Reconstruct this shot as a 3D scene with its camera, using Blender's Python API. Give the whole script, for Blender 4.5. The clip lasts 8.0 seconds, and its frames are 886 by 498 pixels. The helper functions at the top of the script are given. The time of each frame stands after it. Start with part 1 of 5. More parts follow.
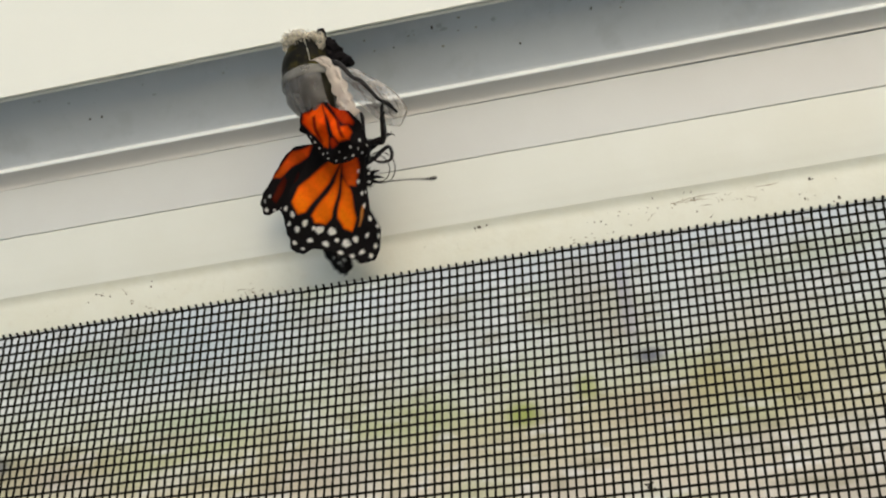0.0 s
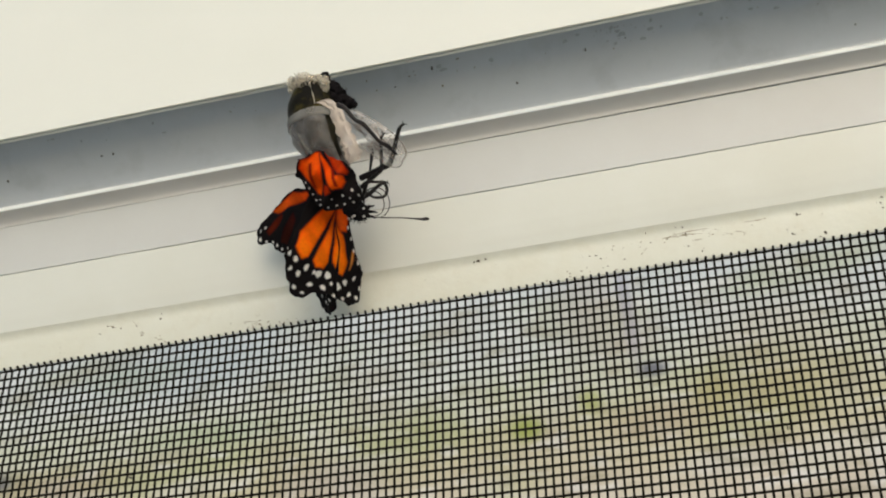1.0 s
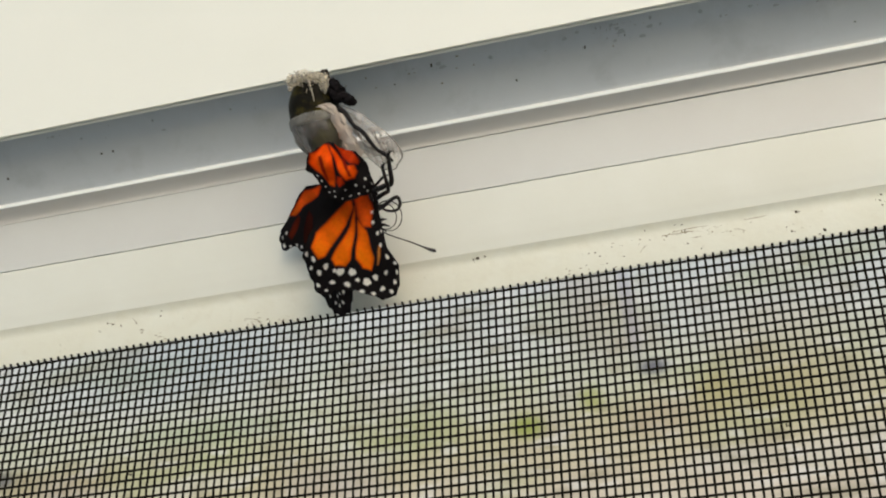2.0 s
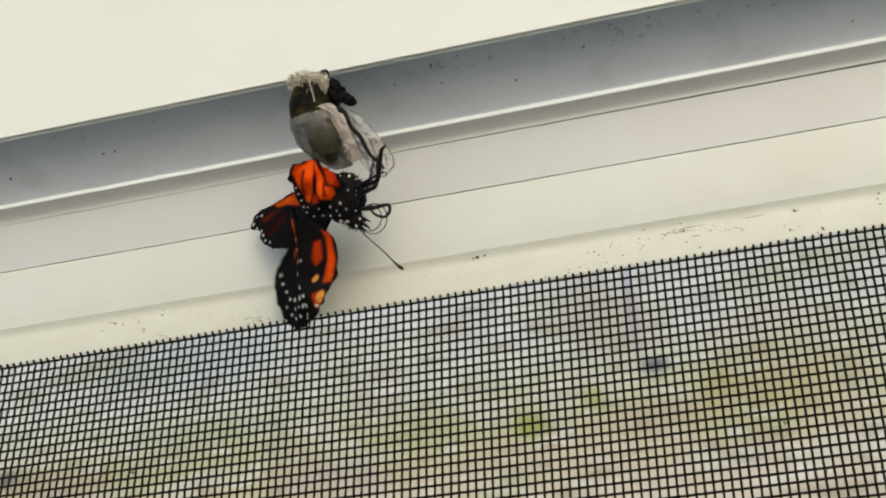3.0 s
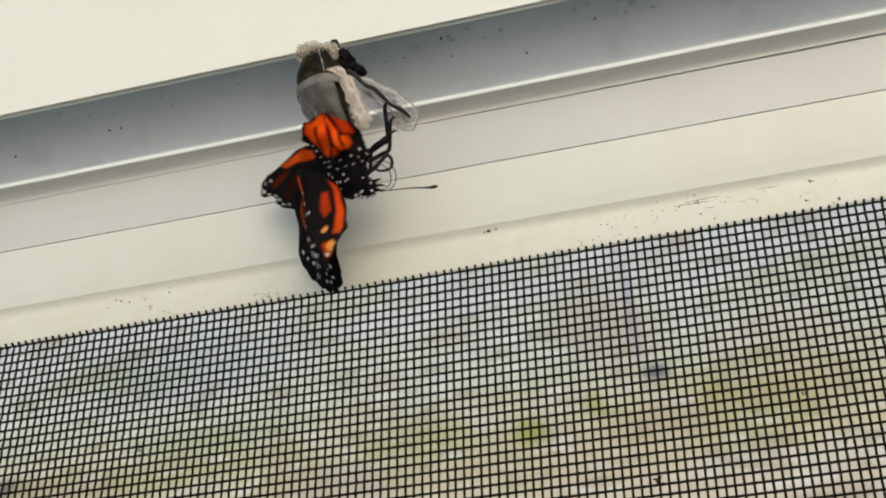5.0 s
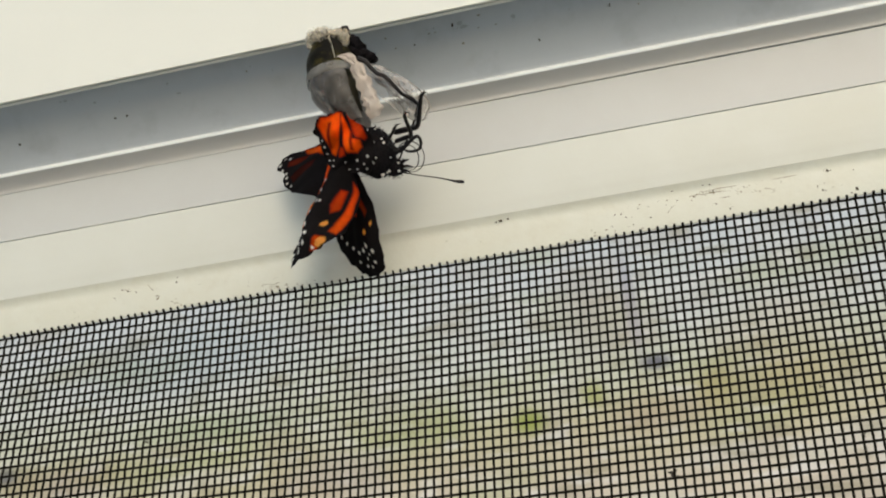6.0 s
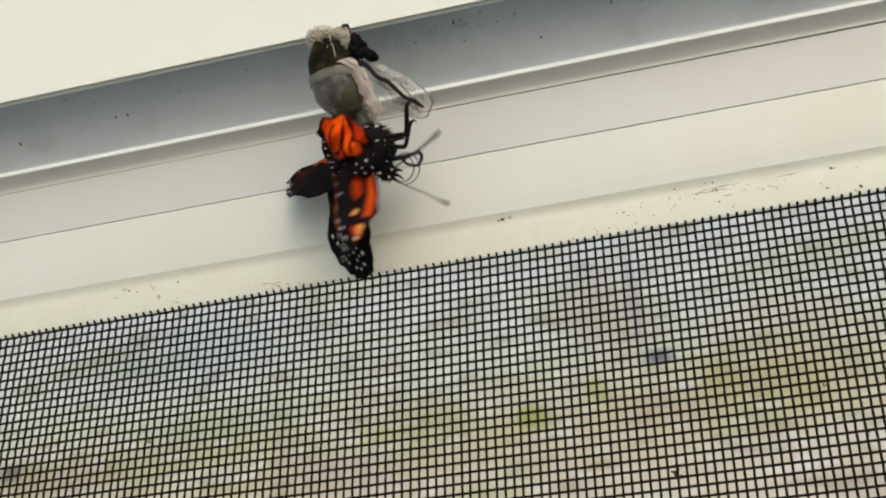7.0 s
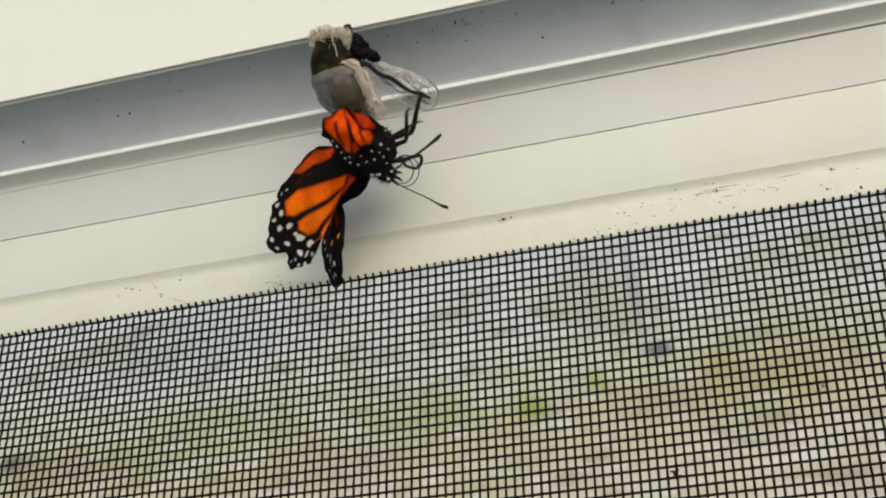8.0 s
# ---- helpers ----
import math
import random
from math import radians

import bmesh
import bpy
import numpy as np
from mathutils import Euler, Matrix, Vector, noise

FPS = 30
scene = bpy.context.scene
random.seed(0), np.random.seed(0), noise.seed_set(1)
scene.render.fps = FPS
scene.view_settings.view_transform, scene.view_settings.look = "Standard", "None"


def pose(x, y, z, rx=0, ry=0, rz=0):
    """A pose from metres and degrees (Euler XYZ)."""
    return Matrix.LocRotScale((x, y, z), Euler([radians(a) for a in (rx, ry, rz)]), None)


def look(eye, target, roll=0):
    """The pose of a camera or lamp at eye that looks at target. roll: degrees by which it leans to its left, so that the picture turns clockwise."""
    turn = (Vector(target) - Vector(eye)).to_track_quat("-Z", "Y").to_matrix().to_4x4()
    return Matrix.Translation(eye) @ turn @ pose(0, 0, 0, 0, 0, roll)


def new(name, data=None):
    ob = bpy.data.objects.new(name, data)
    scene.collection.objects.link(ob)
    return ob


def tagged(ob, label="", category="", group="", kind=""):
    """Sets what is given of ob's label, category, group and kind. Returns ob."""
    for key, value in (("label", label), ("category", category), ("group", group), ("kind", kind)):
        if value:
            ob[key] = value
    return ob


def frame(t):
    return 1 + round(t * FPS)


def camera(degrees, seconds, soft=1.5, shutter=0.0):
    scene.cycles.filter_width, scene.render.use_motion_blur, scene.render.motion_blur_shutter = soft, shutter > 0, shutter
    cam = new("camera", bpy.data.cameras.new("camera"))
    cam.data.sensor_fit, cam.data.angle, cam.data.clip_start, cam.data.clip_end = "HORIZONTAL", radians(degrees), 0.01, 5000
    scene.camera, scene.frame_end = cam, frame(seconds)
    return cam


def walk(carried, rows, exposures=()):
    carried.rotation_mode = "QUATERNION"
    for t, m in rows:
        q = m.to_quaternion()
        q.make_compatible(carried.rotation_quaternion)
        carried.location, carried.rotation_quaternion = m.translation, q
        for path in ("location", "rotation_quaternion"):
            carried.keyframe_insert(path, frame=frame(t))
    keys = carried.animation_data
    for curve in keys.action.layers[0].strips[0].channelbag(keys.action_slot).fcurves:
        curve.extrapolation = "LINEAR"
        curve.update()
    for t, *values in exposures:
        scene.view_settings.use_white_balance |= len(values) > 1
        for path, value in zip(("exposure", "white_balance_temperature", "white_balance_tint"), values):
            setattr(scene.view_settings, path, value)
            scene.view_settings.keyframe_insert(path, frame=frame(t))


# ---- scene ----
cam = camera(54.0, 8.0, 2.0, 0.4)
PATH = [
    (0, (0.02798, -0.14015, -0.05303), (-0.2378, 1.6966, 0.6925), -6.07),
    (0.5, (0.02905, -0.14406, -0.05026), (-0.2342, 1.6877, 0.7082), -6.01),
    (1, (0.02957, -0.14611, -0.05173), (-0.2361, 1.6785, 0.7231), -6.24),
    (1.5, (0.03003, -0.14606, -0.05196), (-0.2408, 1.6798, 0.7180), -6.30),
    (1.7, (0.02988, -0.14605, -0.05191), (-0.2387, 1.6795, 0.7197), -6.23),
    (2.8, (0.03008, -0.14672, -0.05180), (-0.2425, 1.6817, 0.7116), -6.11),
    (3, (0.03038, -0.14685, -0.05213), (-0.2436, 1.6795, 0.7156), -6.22),
    (3.5, (0.03069, -0.14746, -0.05206), (-0.2468, 1.6791, 0.7140), -6.31),
    (4, (0.02878, -0.14842, -0.05290), (-0.2424, 1.6749, 0.7230), -6.40),
    (4.5, (0.02732, -0.14602, -0.05531), (-0.2356, 1.6741, 0.7308), -6.59),
    (5, (0.02710, -0.14322, -0.05686), (-0.2428, 1.6764, 0.7281), -6.42),
    (5.2, (0.02672, -0.14287, -0.05660), (-0.2436, 1.6846, 0.7098), -6.38),
    (6.3, (0.02455, -0.14119, -0.05576), (-0.2505, 1.6871, 0.7070), -6.24),
    (6.5, (0.02478, -0.14090, -0.05584), (-0.2563, 1.6866, 0.7065), -6.35),
    (7, (0.02503, -0.14141, -0.05510), (-0.2559, 1.6893, 0.6996), -6.38),
    (7.5, (0.02472, -0.14056, -0.05587), (-0.2536, 1.6864, 0.7088), -6.44),
    (8, (0.02523, -0.14248, -0.05400), (-0.2602, 1.6947, 0.6830), -6.20),
]
walk(cam, [(t, look(eye, target, roll)) for t, eye, target, roll in PATH])

# ---------------------------------------------------------------- light
world = bpy.data.worlds.new("sky")
scene.world = world
world.use_nodes = True
wn = world.node_tree.nodes
sky = wn.new("ShaderNodeTexSky")
sky.sky_type = "NISHITA"
sky.sun_disc = False
sky.sun_elevation, sky.sun_rotation = radians(30), radians(156)
sky.air_density, sky.dust_density = 1.2, 3.0
wn["Background"].inputs["Strength"].default_value = 0.165
world.node_tree.links.new(sky.outputs["Color"], wn["Background"].inputs["Color"])

sun = new("sun", bpy.data.lights.new("sun", "SUN"))
sun.data.energy, sun.data.angle, sun.data.color = 0.71, radians(105), (0.90, 0.985, 0.94)
sun.matrix_world = look((0.12, -1.0, 1.10), (0, 0, 0))
scene.view_settings.exposure = 0.0


# ---------------------------------------------------------------- helpers of this scene
def part(name, bm, material, parent=None, label="", smooth=True):
    me = bpy.data.meshes.new(name)
    bm.to_mesh(me)
    bm.free()
    if material:
        me.materials.append(material)
    if smooth:
        for p in me.polygons:
            p.use_smooth = True
        me.set_sharp_from_angle(angle=radians(48))
    ob = new(name, me)
    ob.parent = parent
    if label:
        tagged(ob, label)
    return ob


def empty(name, m=None):
    ob = new(name)
    ob.empty_display_size = 0.005
    if m:
        ob.matrix_world = m
    return ob


def box(bm, x0, x1, y0, y1, z0, z1):
    m = Matrix.LocRotScale(((x0 + x1) / 2, (y0 + y1) / 2, (z0 + z1) / 2), None, (x1 - x0, y1 - y0, z1 - z0))
    bmesh.ops.create_cube(bm, size=1, matrix=m)


def sweep(bm, points, radii, sides=8, closed_ends=True):
    """A tube along points; radii one for each point."""
    pts = [Vector(p) for p in points]
    rings = []
    for i, p in enumerate(pts):
        d = (pts[min(i + 1, len(pts) - 1)] - pts[max(i - 1, 0)]).normalized()
        a = d.cross(Vector((0.31, 0.2, 0.93))).normalized()
        b = d.cross(a)
        rings.append([bm.verts.new(p + float(radii[i]) * (math.cos(2 * math.pi * k / sides) * a + math.sin(2 * math.pi * k / sides) * b)) for k in range(sides)])
    for r, s in zip(rings, rings[1:]):
        for k in range(sides):
            bm.faces.new((r[k], r[(k + 1) % sides], s[(k + 1) % sides], s[k]))
    if closed_ends:
        bm.faces.new(rings[0][::-1])
        bm.faces.new(rings[-1])


def smooth_line(points, n):
    """n points on a Catmull-Rom curve through the points."""
    p = np.array(points, float)
    q = np.vstack([2 * p[0] - p[1], p, 2 * p[-1] - p[-2]])
    out = []
    for s in np.linspace(0, len(p) - 1 - 1e-9, n):
        i, u = int(s), s - int(s)
        a, b, c, d = q[i:i + 4]
        out.append(0.5 * (2 * b + (c - a) * u + (2 * a - 5 * b + 4 * c - d) * u ** 2 + (3 * b - a - 3 * c + d) * u ** 3))
    return np.array(out)


def smooth_loop(points, n):
    p = np.array(points, float)
    k = len(p)
    out = []
    for s in np.linspace(0, k, n, endpoint=False):
        i, u = int(s), s - int(s)
        a, b, c, d = (p[(i + j) % k] for j in (-1, 0, 1, 2))
        out.append(0.5 * (2 * b + (c - a) * u + (2 * a - 5 * b + 4 * c - d) * u ** 2 + (3 * b - a - 3 * c + d) * u ** 3))
    return np.array(out)


# ---------------------------------------------------------------- materials
def material(name, base, rough=0.5, metal=0.0, grain=None, stain=None, bump=None, spec=0.5):
    """Principled surface. grain, stain: (scale, colour, amount) mixed in by noise; bump: (scale, strength)."""
    m = bpy.data.materials.new(name)
    m.use_nodes = True
    nt = m.node_tree
    p = nt.nodes["Principled BSDF"]
    p.inputs["Roughness"].default_value = rough
    p.inputs["Metallic"].default_value = metal
    p.inputs["Specular IOR Level"].default_value = spec
    co = nt.nodes.new("ShaderNodeTexCoord").outputs["Object"]
    col = nt.nodes.new("ShaderNodeRGB")
    col.outputs[0].default_value = (*base, 1)
    out = col.outputs[0]
    for layer, lo, hi in ((grain, 0.35, 0.65), (stain, 0.52, 0.72)):
        if not layer:
            continue
        scale, colour, amount = layer
        tex = nt.nodes.new("ShaderNodeTexNoise")
        tex.inputs["Scale"].default_value, tex.inputs["Detail"].default_value, tex.inputs["Roughness"].default_value = scale, 6, 0.6
        nt.links.new(co, tex.inputs["Vector"])
        rng = nt.nodes.new("ShaderNodeMapRange")
        rng.inputs["From Min"].default_value, rng.inputs["From Max"].default_value = lo, hi
        rng.inputs["To Max"].default_value = amount
        nt.links.new(tex.outputs["Fac"], rng.inputs["Value"])
        mix = nt.nodes.new("ShaderNodeMix")
        mix.data_type = "RGBA"
        mix.inputs[7].default_value = (*colour, 1)
        nt.links.new(rng.outputs[0], mix.inputs[0])
        nt.links.new(out, mix.inputs[6])
        out = mix.outputs[2]
    nt.links.new(out, p.inputs["Base Color"])
    if bump:
        tex = nt.nodes.new("ShaderNodeTexNoise")
        tex.inputs["Scale"].default_value, tex.inputs["Detail"].default_value = bump[0], 5
        nt.links.new(co, tex.inputs["Vector"])
        bp = nt.nodes.new("ShaderNodeBump")
        bp.inputs["Strength"].default_value, bp.inputs["Distance"].default_value = bump[1], 0.0002
        nt.links.new(tex.outputs["Fac"], bp.inputs["Height"])
        nt.links.new(bp.outputs[0], p.inputs["Normal"])
    return m


def membrane(name, tint, clear, rough=0.3, scale=900, streak=(0.5, 0.45, 0.4), drawn=1.0):
    """Thin cloudy skin: part clear, part whitish, uneven; drawn: how far its clouds are drawn out along y."""
    m = material(name, tint, rough, 0, (scale, streak, 0.5), None, (scale * 0.7, 0.5))
    nt = m.node_tree
    p = nt.nodes["Principled BSDF"]
    see = nt.nodes.new("ShaderNodeBsdfTransparent")
    tex = nt.nodes.new("ShaderNodeTexNoise")
    tex.inputs["Scale"].default_value, tex.inputs["Detail"].default_value = scale * 0.45, 4
    stretch = nt.nodes.new("ShaderNodeVectorMath")
    stretch.operation = "MULTIPLY"
    stretch.inputs[1].default_value = (1, 1 / drawn, 1)
    nt.links.new(nt.nodes.new("ShaderNodeTexCoord").outputs["Object"], stretch.inputs[0])
    for node in [n for n in nt.nodes if n.type == "TEX_NOISE"]:
        nt.links.new(stretch.outputs[0], node.inputs["Vector"])
    rng = nt.nodes.new("ShaderNodeMapRange")
    rng.inputs["From Min"].default_value, rng.inputs["From Max"].default_value = 0.3, 0.7
    rng.inputs["To Min"].default_value, rng.inputs["To Max"].default_value = 1 - clear - 0.18, 1 - clear + 0.18
    nt.links.new(tex.outputs["Fac"], rng.inputs["Value"])
    mix = nt.nodes.new("ShaderNodeMixShader")
    nt.links.new(rng.outputs[0], mix.inputs[0])
    nt.links.new(see.outputs[0], mix.inputs[1])
    nt.links.new(p.outputs[0], mix.inputs[2])
    nt.links.new(mix.outputs[0], nt.nodes["Material Output"].inputs["Surface"])
    return m


def scales(name):
    """Wing scales: the colour comes from the wing's own drawing, with fine dusty grain."""
    m = bpy.data.materials.new(name)
    m.use_nodes = True
    nt = m.node_tree
    p = nt.nodes["Principled BSDF"]
    p.inputs["Roughness"].default_value = 0.7
    p.inputs["Specular IOR Level"].default_value = 0.08
    att = nt.nodes.new("ShaderNodeAttribute")
    att.attribute_name = "drawing"
    tex = nt.nodes.new("ShaderNodeTexNoise")
    tex.inputs["Scale"].default_value, tex.inputs["Detail"].default_value = 1500, 4
    nt.links.new(nt.nodes.new("ShaderNodeTexCoord").outputs["Object"], tex.inputs["Vector"])
    rng = nt.nodes.new("ShaderNodeMapRange")
    rng.inputs["To Min"].default_value, rng.inputs["To Max"].default_value = 0.8, 1.18
    nt.links.new(tex.outputs["Fac"], rng.inputs["Value"])
    mul = nt.nodes.new("ShaderNodeMix")
    mul.data_type, mul.blend_type = "RGBA", "MULTIPLY"
    mul.inputs[0].default_value = 1
    nt.links.new(att.outputs["Color"], mul.inputs[6])
    nt.links.new(rng.outputs[0], mul.inputs[7])
    nt.links.new(mul.outputs[2], p.inputs["Base Color"])
    through_light = nt.nodes.new("ShaderNodeBsdfTranslucent")
    nt.links.new(mul.outputs[2], through_light.inputs["Color"])
    mix = nt.nodes.new("ShaderNodeMixShader")
    mix.inputs[0].default_value = 0.52
    nt.links.new(p.outputs[0], mix.inputs[1])
    nt.links.new(through_light.outputs[0], mix.inputs[2])
    nt.links.new(mix.outputs[0], nt.nodes["Material Output"].inputs["Surface"])
    bp = nt.nodes.new("ShaderNodeBump")
    bp.inputs["Strength"].default_value, bp.inputs["Distance"].default_value = 0.25, 0.0001
    nt.links.new(tex.outputs["Fac"], bp.inputs["Height"])
    nt.links.new(bp.outputs[0], p.inputs["Normal"])
    return m


vinyl = material("white_vinyl", (0.596, 0.623, 0.584), 0.45, 0, (60, (0.558, 0.580, 0.528), 0.5), (22, (0.520, 0.532, 0.458), 0.3), (500, 0.12))
# Whiter copy of the vinyl: the ridge's highlight is painted in
bead_vinyl = material("highlight_vinyl", (0.88, 0.93, 0.94), 0.2, 0, (60, (0.85, 0.90, 0.905), 0.5), None, (500, 0.08))
# Taupe copy for the groove: shade and warm bounce below the ridge in its tone
channel_vinyl = material("shaded_groove_vinyl", (0.60, 0.595, 0.575), 0.5, 0, (60, (0.56, 0.555, 0.535), 0.5), None, (500, 0.12))
# Darker copy of the white vinyl: the upper rail's dimmer light is in the colour
shaded_vinyl = material("shaded_rail_vinyl", (0.512, 0.535, 0.530), 0.45, 0, (60, (0.474, 0.485, 0.478), 0.5), (22, (0.442, 0.452, 0.436), 0.3), (500, 0.12))
lower_vinyl = material("weathered_vinyl", (0.605, 0.627, 0.560), 0.48, 0, (140, (0.579, 0.588, 0.502), 0.6), (420, (0.511, 0.502, 0.407), 0.28), (900, 0.25))
paint = material("white_trim_paint", (0.675, 0.695, 0.645), 0.5, 0, (40, (0.642, 0.664, 0.612), 0.5), None, (300, 0.12))
# White cover darkened to blue-grey: shade under the trim is in the base colour
shaded_cover_paint = material("shaded_metal_cover", (0.455, 0.50, 0.54), 0.36, 0.0, (45, (0.405, 0.445, 0.485), 0.7), (130, (0.31, 0.33, 0.345), 0.4), (600, 0.15))
wire_mat = material("charcoal_fibreglass", (0.009, 0.0085, 0.006), 0.7, 0, (2500, (0.014, 0.013, 0.009), 0.5), None, None, 0.05)
grime = material("dark_grime", (0.10, 0.085, 0.06), 0.9, 0, (3000, (0.03, 0.025, 0.02), 0.8))
smudge_mat = material("grey_grime", (0.33, 0.355, 0.375), 0.9, 0, (3000, (0.37, 0.40, 0.425), 0.8))
smear_mat = material("faint_grime", (0.28, 0.25, 0.18), 0.9, 0, (3000, (0.13, 0.11, 0.075), 0.8))
# Out-of-view ground, kept pale so it reflects light onto the undersides
bounce_ground_mat = material("bounce_ground", (0.40, 0.405, 0.38), 0.9, 0, (3, (0.34, 0.34, 0.31), 0.8), (0.8, (0.30, 0.30, 0.28), 0.7), (20, 0.6))
silk_mat = membrane("white_silk", (0.72, 0.66, 0.53), 0.66, 0.8, 420, (0.34, 0.30, 0.23))
shell_mat = membrane("clear_shell_skin", (0.075, 0.073, 0.072), 0.30, 0.3, 420, (0.30, 0.285, 0.27), 5.0)
shell_mat.node_tree.nodes["Principled BSDF"].inputs["Specular IOR Level"].default_value = 0.25
ring_mat = membrane("greyish_shell_ring", (0.22, 0.215, 0.195), 0.42, 0.5, 500, (0.10, 0.095, 0.08))
pale_mat = membrane("pale_shell_skin", (0.76, 0.67, 0.59), 0.36, 0.5, 420, (0.52, 0.43, 0.36), 3.0)
rim_mat = membrane("pale_grey_rim", (0.34, 0.32, 0.29), 0.5, 0.5, 500, (0.16, 0.15, 0.13))
flap_mat = membrane("wrinkled_shell_skin", (0.70, 0.66, 0.62), 0.66, 0.4, 460, (0.22, 0.18, 0.16))
cap_mat = material("dark_olive_shell", (0.010, 0.009, 0.006), 0.45, 0, (700, (0.005, 0.005, 0.004), 0.7), (210, (0.105, 0.086, 0.014), 0.85), (900, 0.35), 0.04)
seam_mat = material("brown_crease", (0.17, 0.15, 0.135), 0.5, 0, (900, (0.06, 0.05, 0.045), 0.6))
olive_mat = material("olive_abdomen", (0.048, 0.042, 0.012), 0.5, 0, (200, (0.016, 0.014, 0.009), 0.9), None, (1200, 0.5))
black_mat = material("black_chitin", (0.008, 0.007, 0.008), 0.42, 0, (1500, (0.02, 0.017, 0.018), 0.6), None, (2500, 0.7), 0.2)
fuzz_mat = material("black_fur", (0.006, 0.0055, 0.007), 0.8, 0, (2200, (0.016, 0.014, 0.015), 0.6), None, (3000, 1.0), 0.1)
dot_mat = material("white_scales", (0.80, 0.79, 0.75), 0.7, 0, (3000, (0.6, 0.58, 0.55), 0.6))
stalk_mat = material("black_stalk", (0.005, 0.0045, 0.005), 0.7, 0, (900, (0.012, 0.010, 0.012), 0.6), None, (2000, 0.6), 0.06)
wing_mat = scales("wing_scales")


def glow_backdrop():
    """Soft garden distance that glows by itself, daylight and haze painted in: hazy top, green growth, tan fence and
    earth, all far out of focus.
    """
    m = bpy.data.materials.new("glowing_garden_distance")
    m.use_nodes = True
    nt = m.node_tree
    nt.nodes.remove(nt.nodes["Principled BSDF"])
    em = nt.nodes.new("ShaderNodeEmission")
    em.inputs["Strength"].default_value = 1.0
    co = nt.nodes.new("ShaderNodeTexCoord").outputs["Object"]
    sep = nt.nodes.new("ShaderNodeSeparateXYZ")
    nt.links.new(co, sep.inputs[0])
    flat = nt.nodes.new("ShaderNodeVectorMath")
    flat.operation = "MULTIPLY"
    flat.inputs[1].default_value = (0.55, 0, 1.3)
    nt.links.new(co, flat.inputs[0])
    wob = nt.nodes.new("ShaderNodeTexNoise")
    wob.inputs["Scale"].default_value, wob.inputs["Detail"].default_value = 1.3, 1.0
    nt.links.new(flat.outputs[0], wob.inputs["Vector"])
    lift = nt.nodes.new("ShaderNodeMath")
    lift.operation = "MULTIPLY_ADD"
    lift.inputs[1].default_value = 0.5
    nt.links.new(wob.outputs["Fac"], lift.inputs[0])
    nt.links.new(sep.outputs["Z"], lift.inputs[2])
    ramp = nt.nodes.new("ShaderNodeValToRGB")
    ramp.color_ramp.interpolation = "B_SPLINE"
    rng = nt.nodes.new("ShaderNodeMapRange")
    rng.inputs["From Min"].default_value, rng.inputs["From Max"].default_value = 0.25, 2.25
    nt.links.new(lift.outputs[0], rng.inputs["Value"])
    nt.links.new(rng.outputs[0], ramp.inputs[0])
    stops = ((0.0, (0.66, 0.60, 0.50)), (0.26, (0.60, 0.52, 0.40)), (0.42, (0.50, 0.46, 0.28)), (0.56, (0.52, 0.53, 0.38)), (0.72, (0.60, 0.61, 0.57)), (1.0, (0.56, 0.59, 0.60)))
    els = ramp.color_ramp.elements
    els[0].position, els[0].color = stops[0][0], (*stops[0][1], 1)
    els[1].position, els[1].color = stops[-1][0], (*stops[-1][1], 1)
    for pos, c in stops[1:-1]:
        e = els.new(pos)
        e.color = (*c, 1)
    out = ramp.outputs[0]

    def blend(fac, colour):
        mix = nt.nodes.new("ShaderNodeMix")
        mix.data_type = "RGBA"
        mix.inputs[7].default_value = (*colour, 1)
        nt.links.new(fac, mix.inputs[0])
        nt.links.new(out, mix.inputs[6])
        return mix.outputs[2]

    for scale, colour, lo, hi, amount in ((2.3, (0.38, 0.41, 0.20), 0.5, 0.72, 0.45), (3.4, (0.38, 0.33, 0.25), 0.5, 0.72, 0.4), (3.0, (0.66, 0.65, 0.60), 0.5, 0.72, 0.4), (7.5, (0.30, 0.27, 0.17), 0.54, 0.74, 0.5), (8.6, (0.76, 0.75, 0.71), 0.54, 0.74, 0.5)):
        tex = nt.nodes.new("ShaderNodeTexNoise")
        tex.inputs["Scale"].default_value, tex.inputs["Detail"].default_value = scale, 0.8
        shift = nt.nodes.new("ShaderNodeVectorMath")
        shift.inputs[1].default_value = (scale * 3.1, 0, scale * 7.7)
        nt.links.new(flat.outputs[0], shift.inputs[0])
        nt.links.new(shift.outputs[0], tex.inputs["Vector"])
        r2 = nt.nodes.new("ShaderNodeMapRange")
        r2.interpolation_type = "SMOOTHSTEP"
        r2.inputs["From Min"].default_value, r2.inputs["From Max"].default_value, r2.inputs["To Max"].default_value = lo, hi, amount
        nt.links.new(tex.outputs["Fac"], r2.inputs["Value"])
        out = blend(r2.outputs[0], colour)
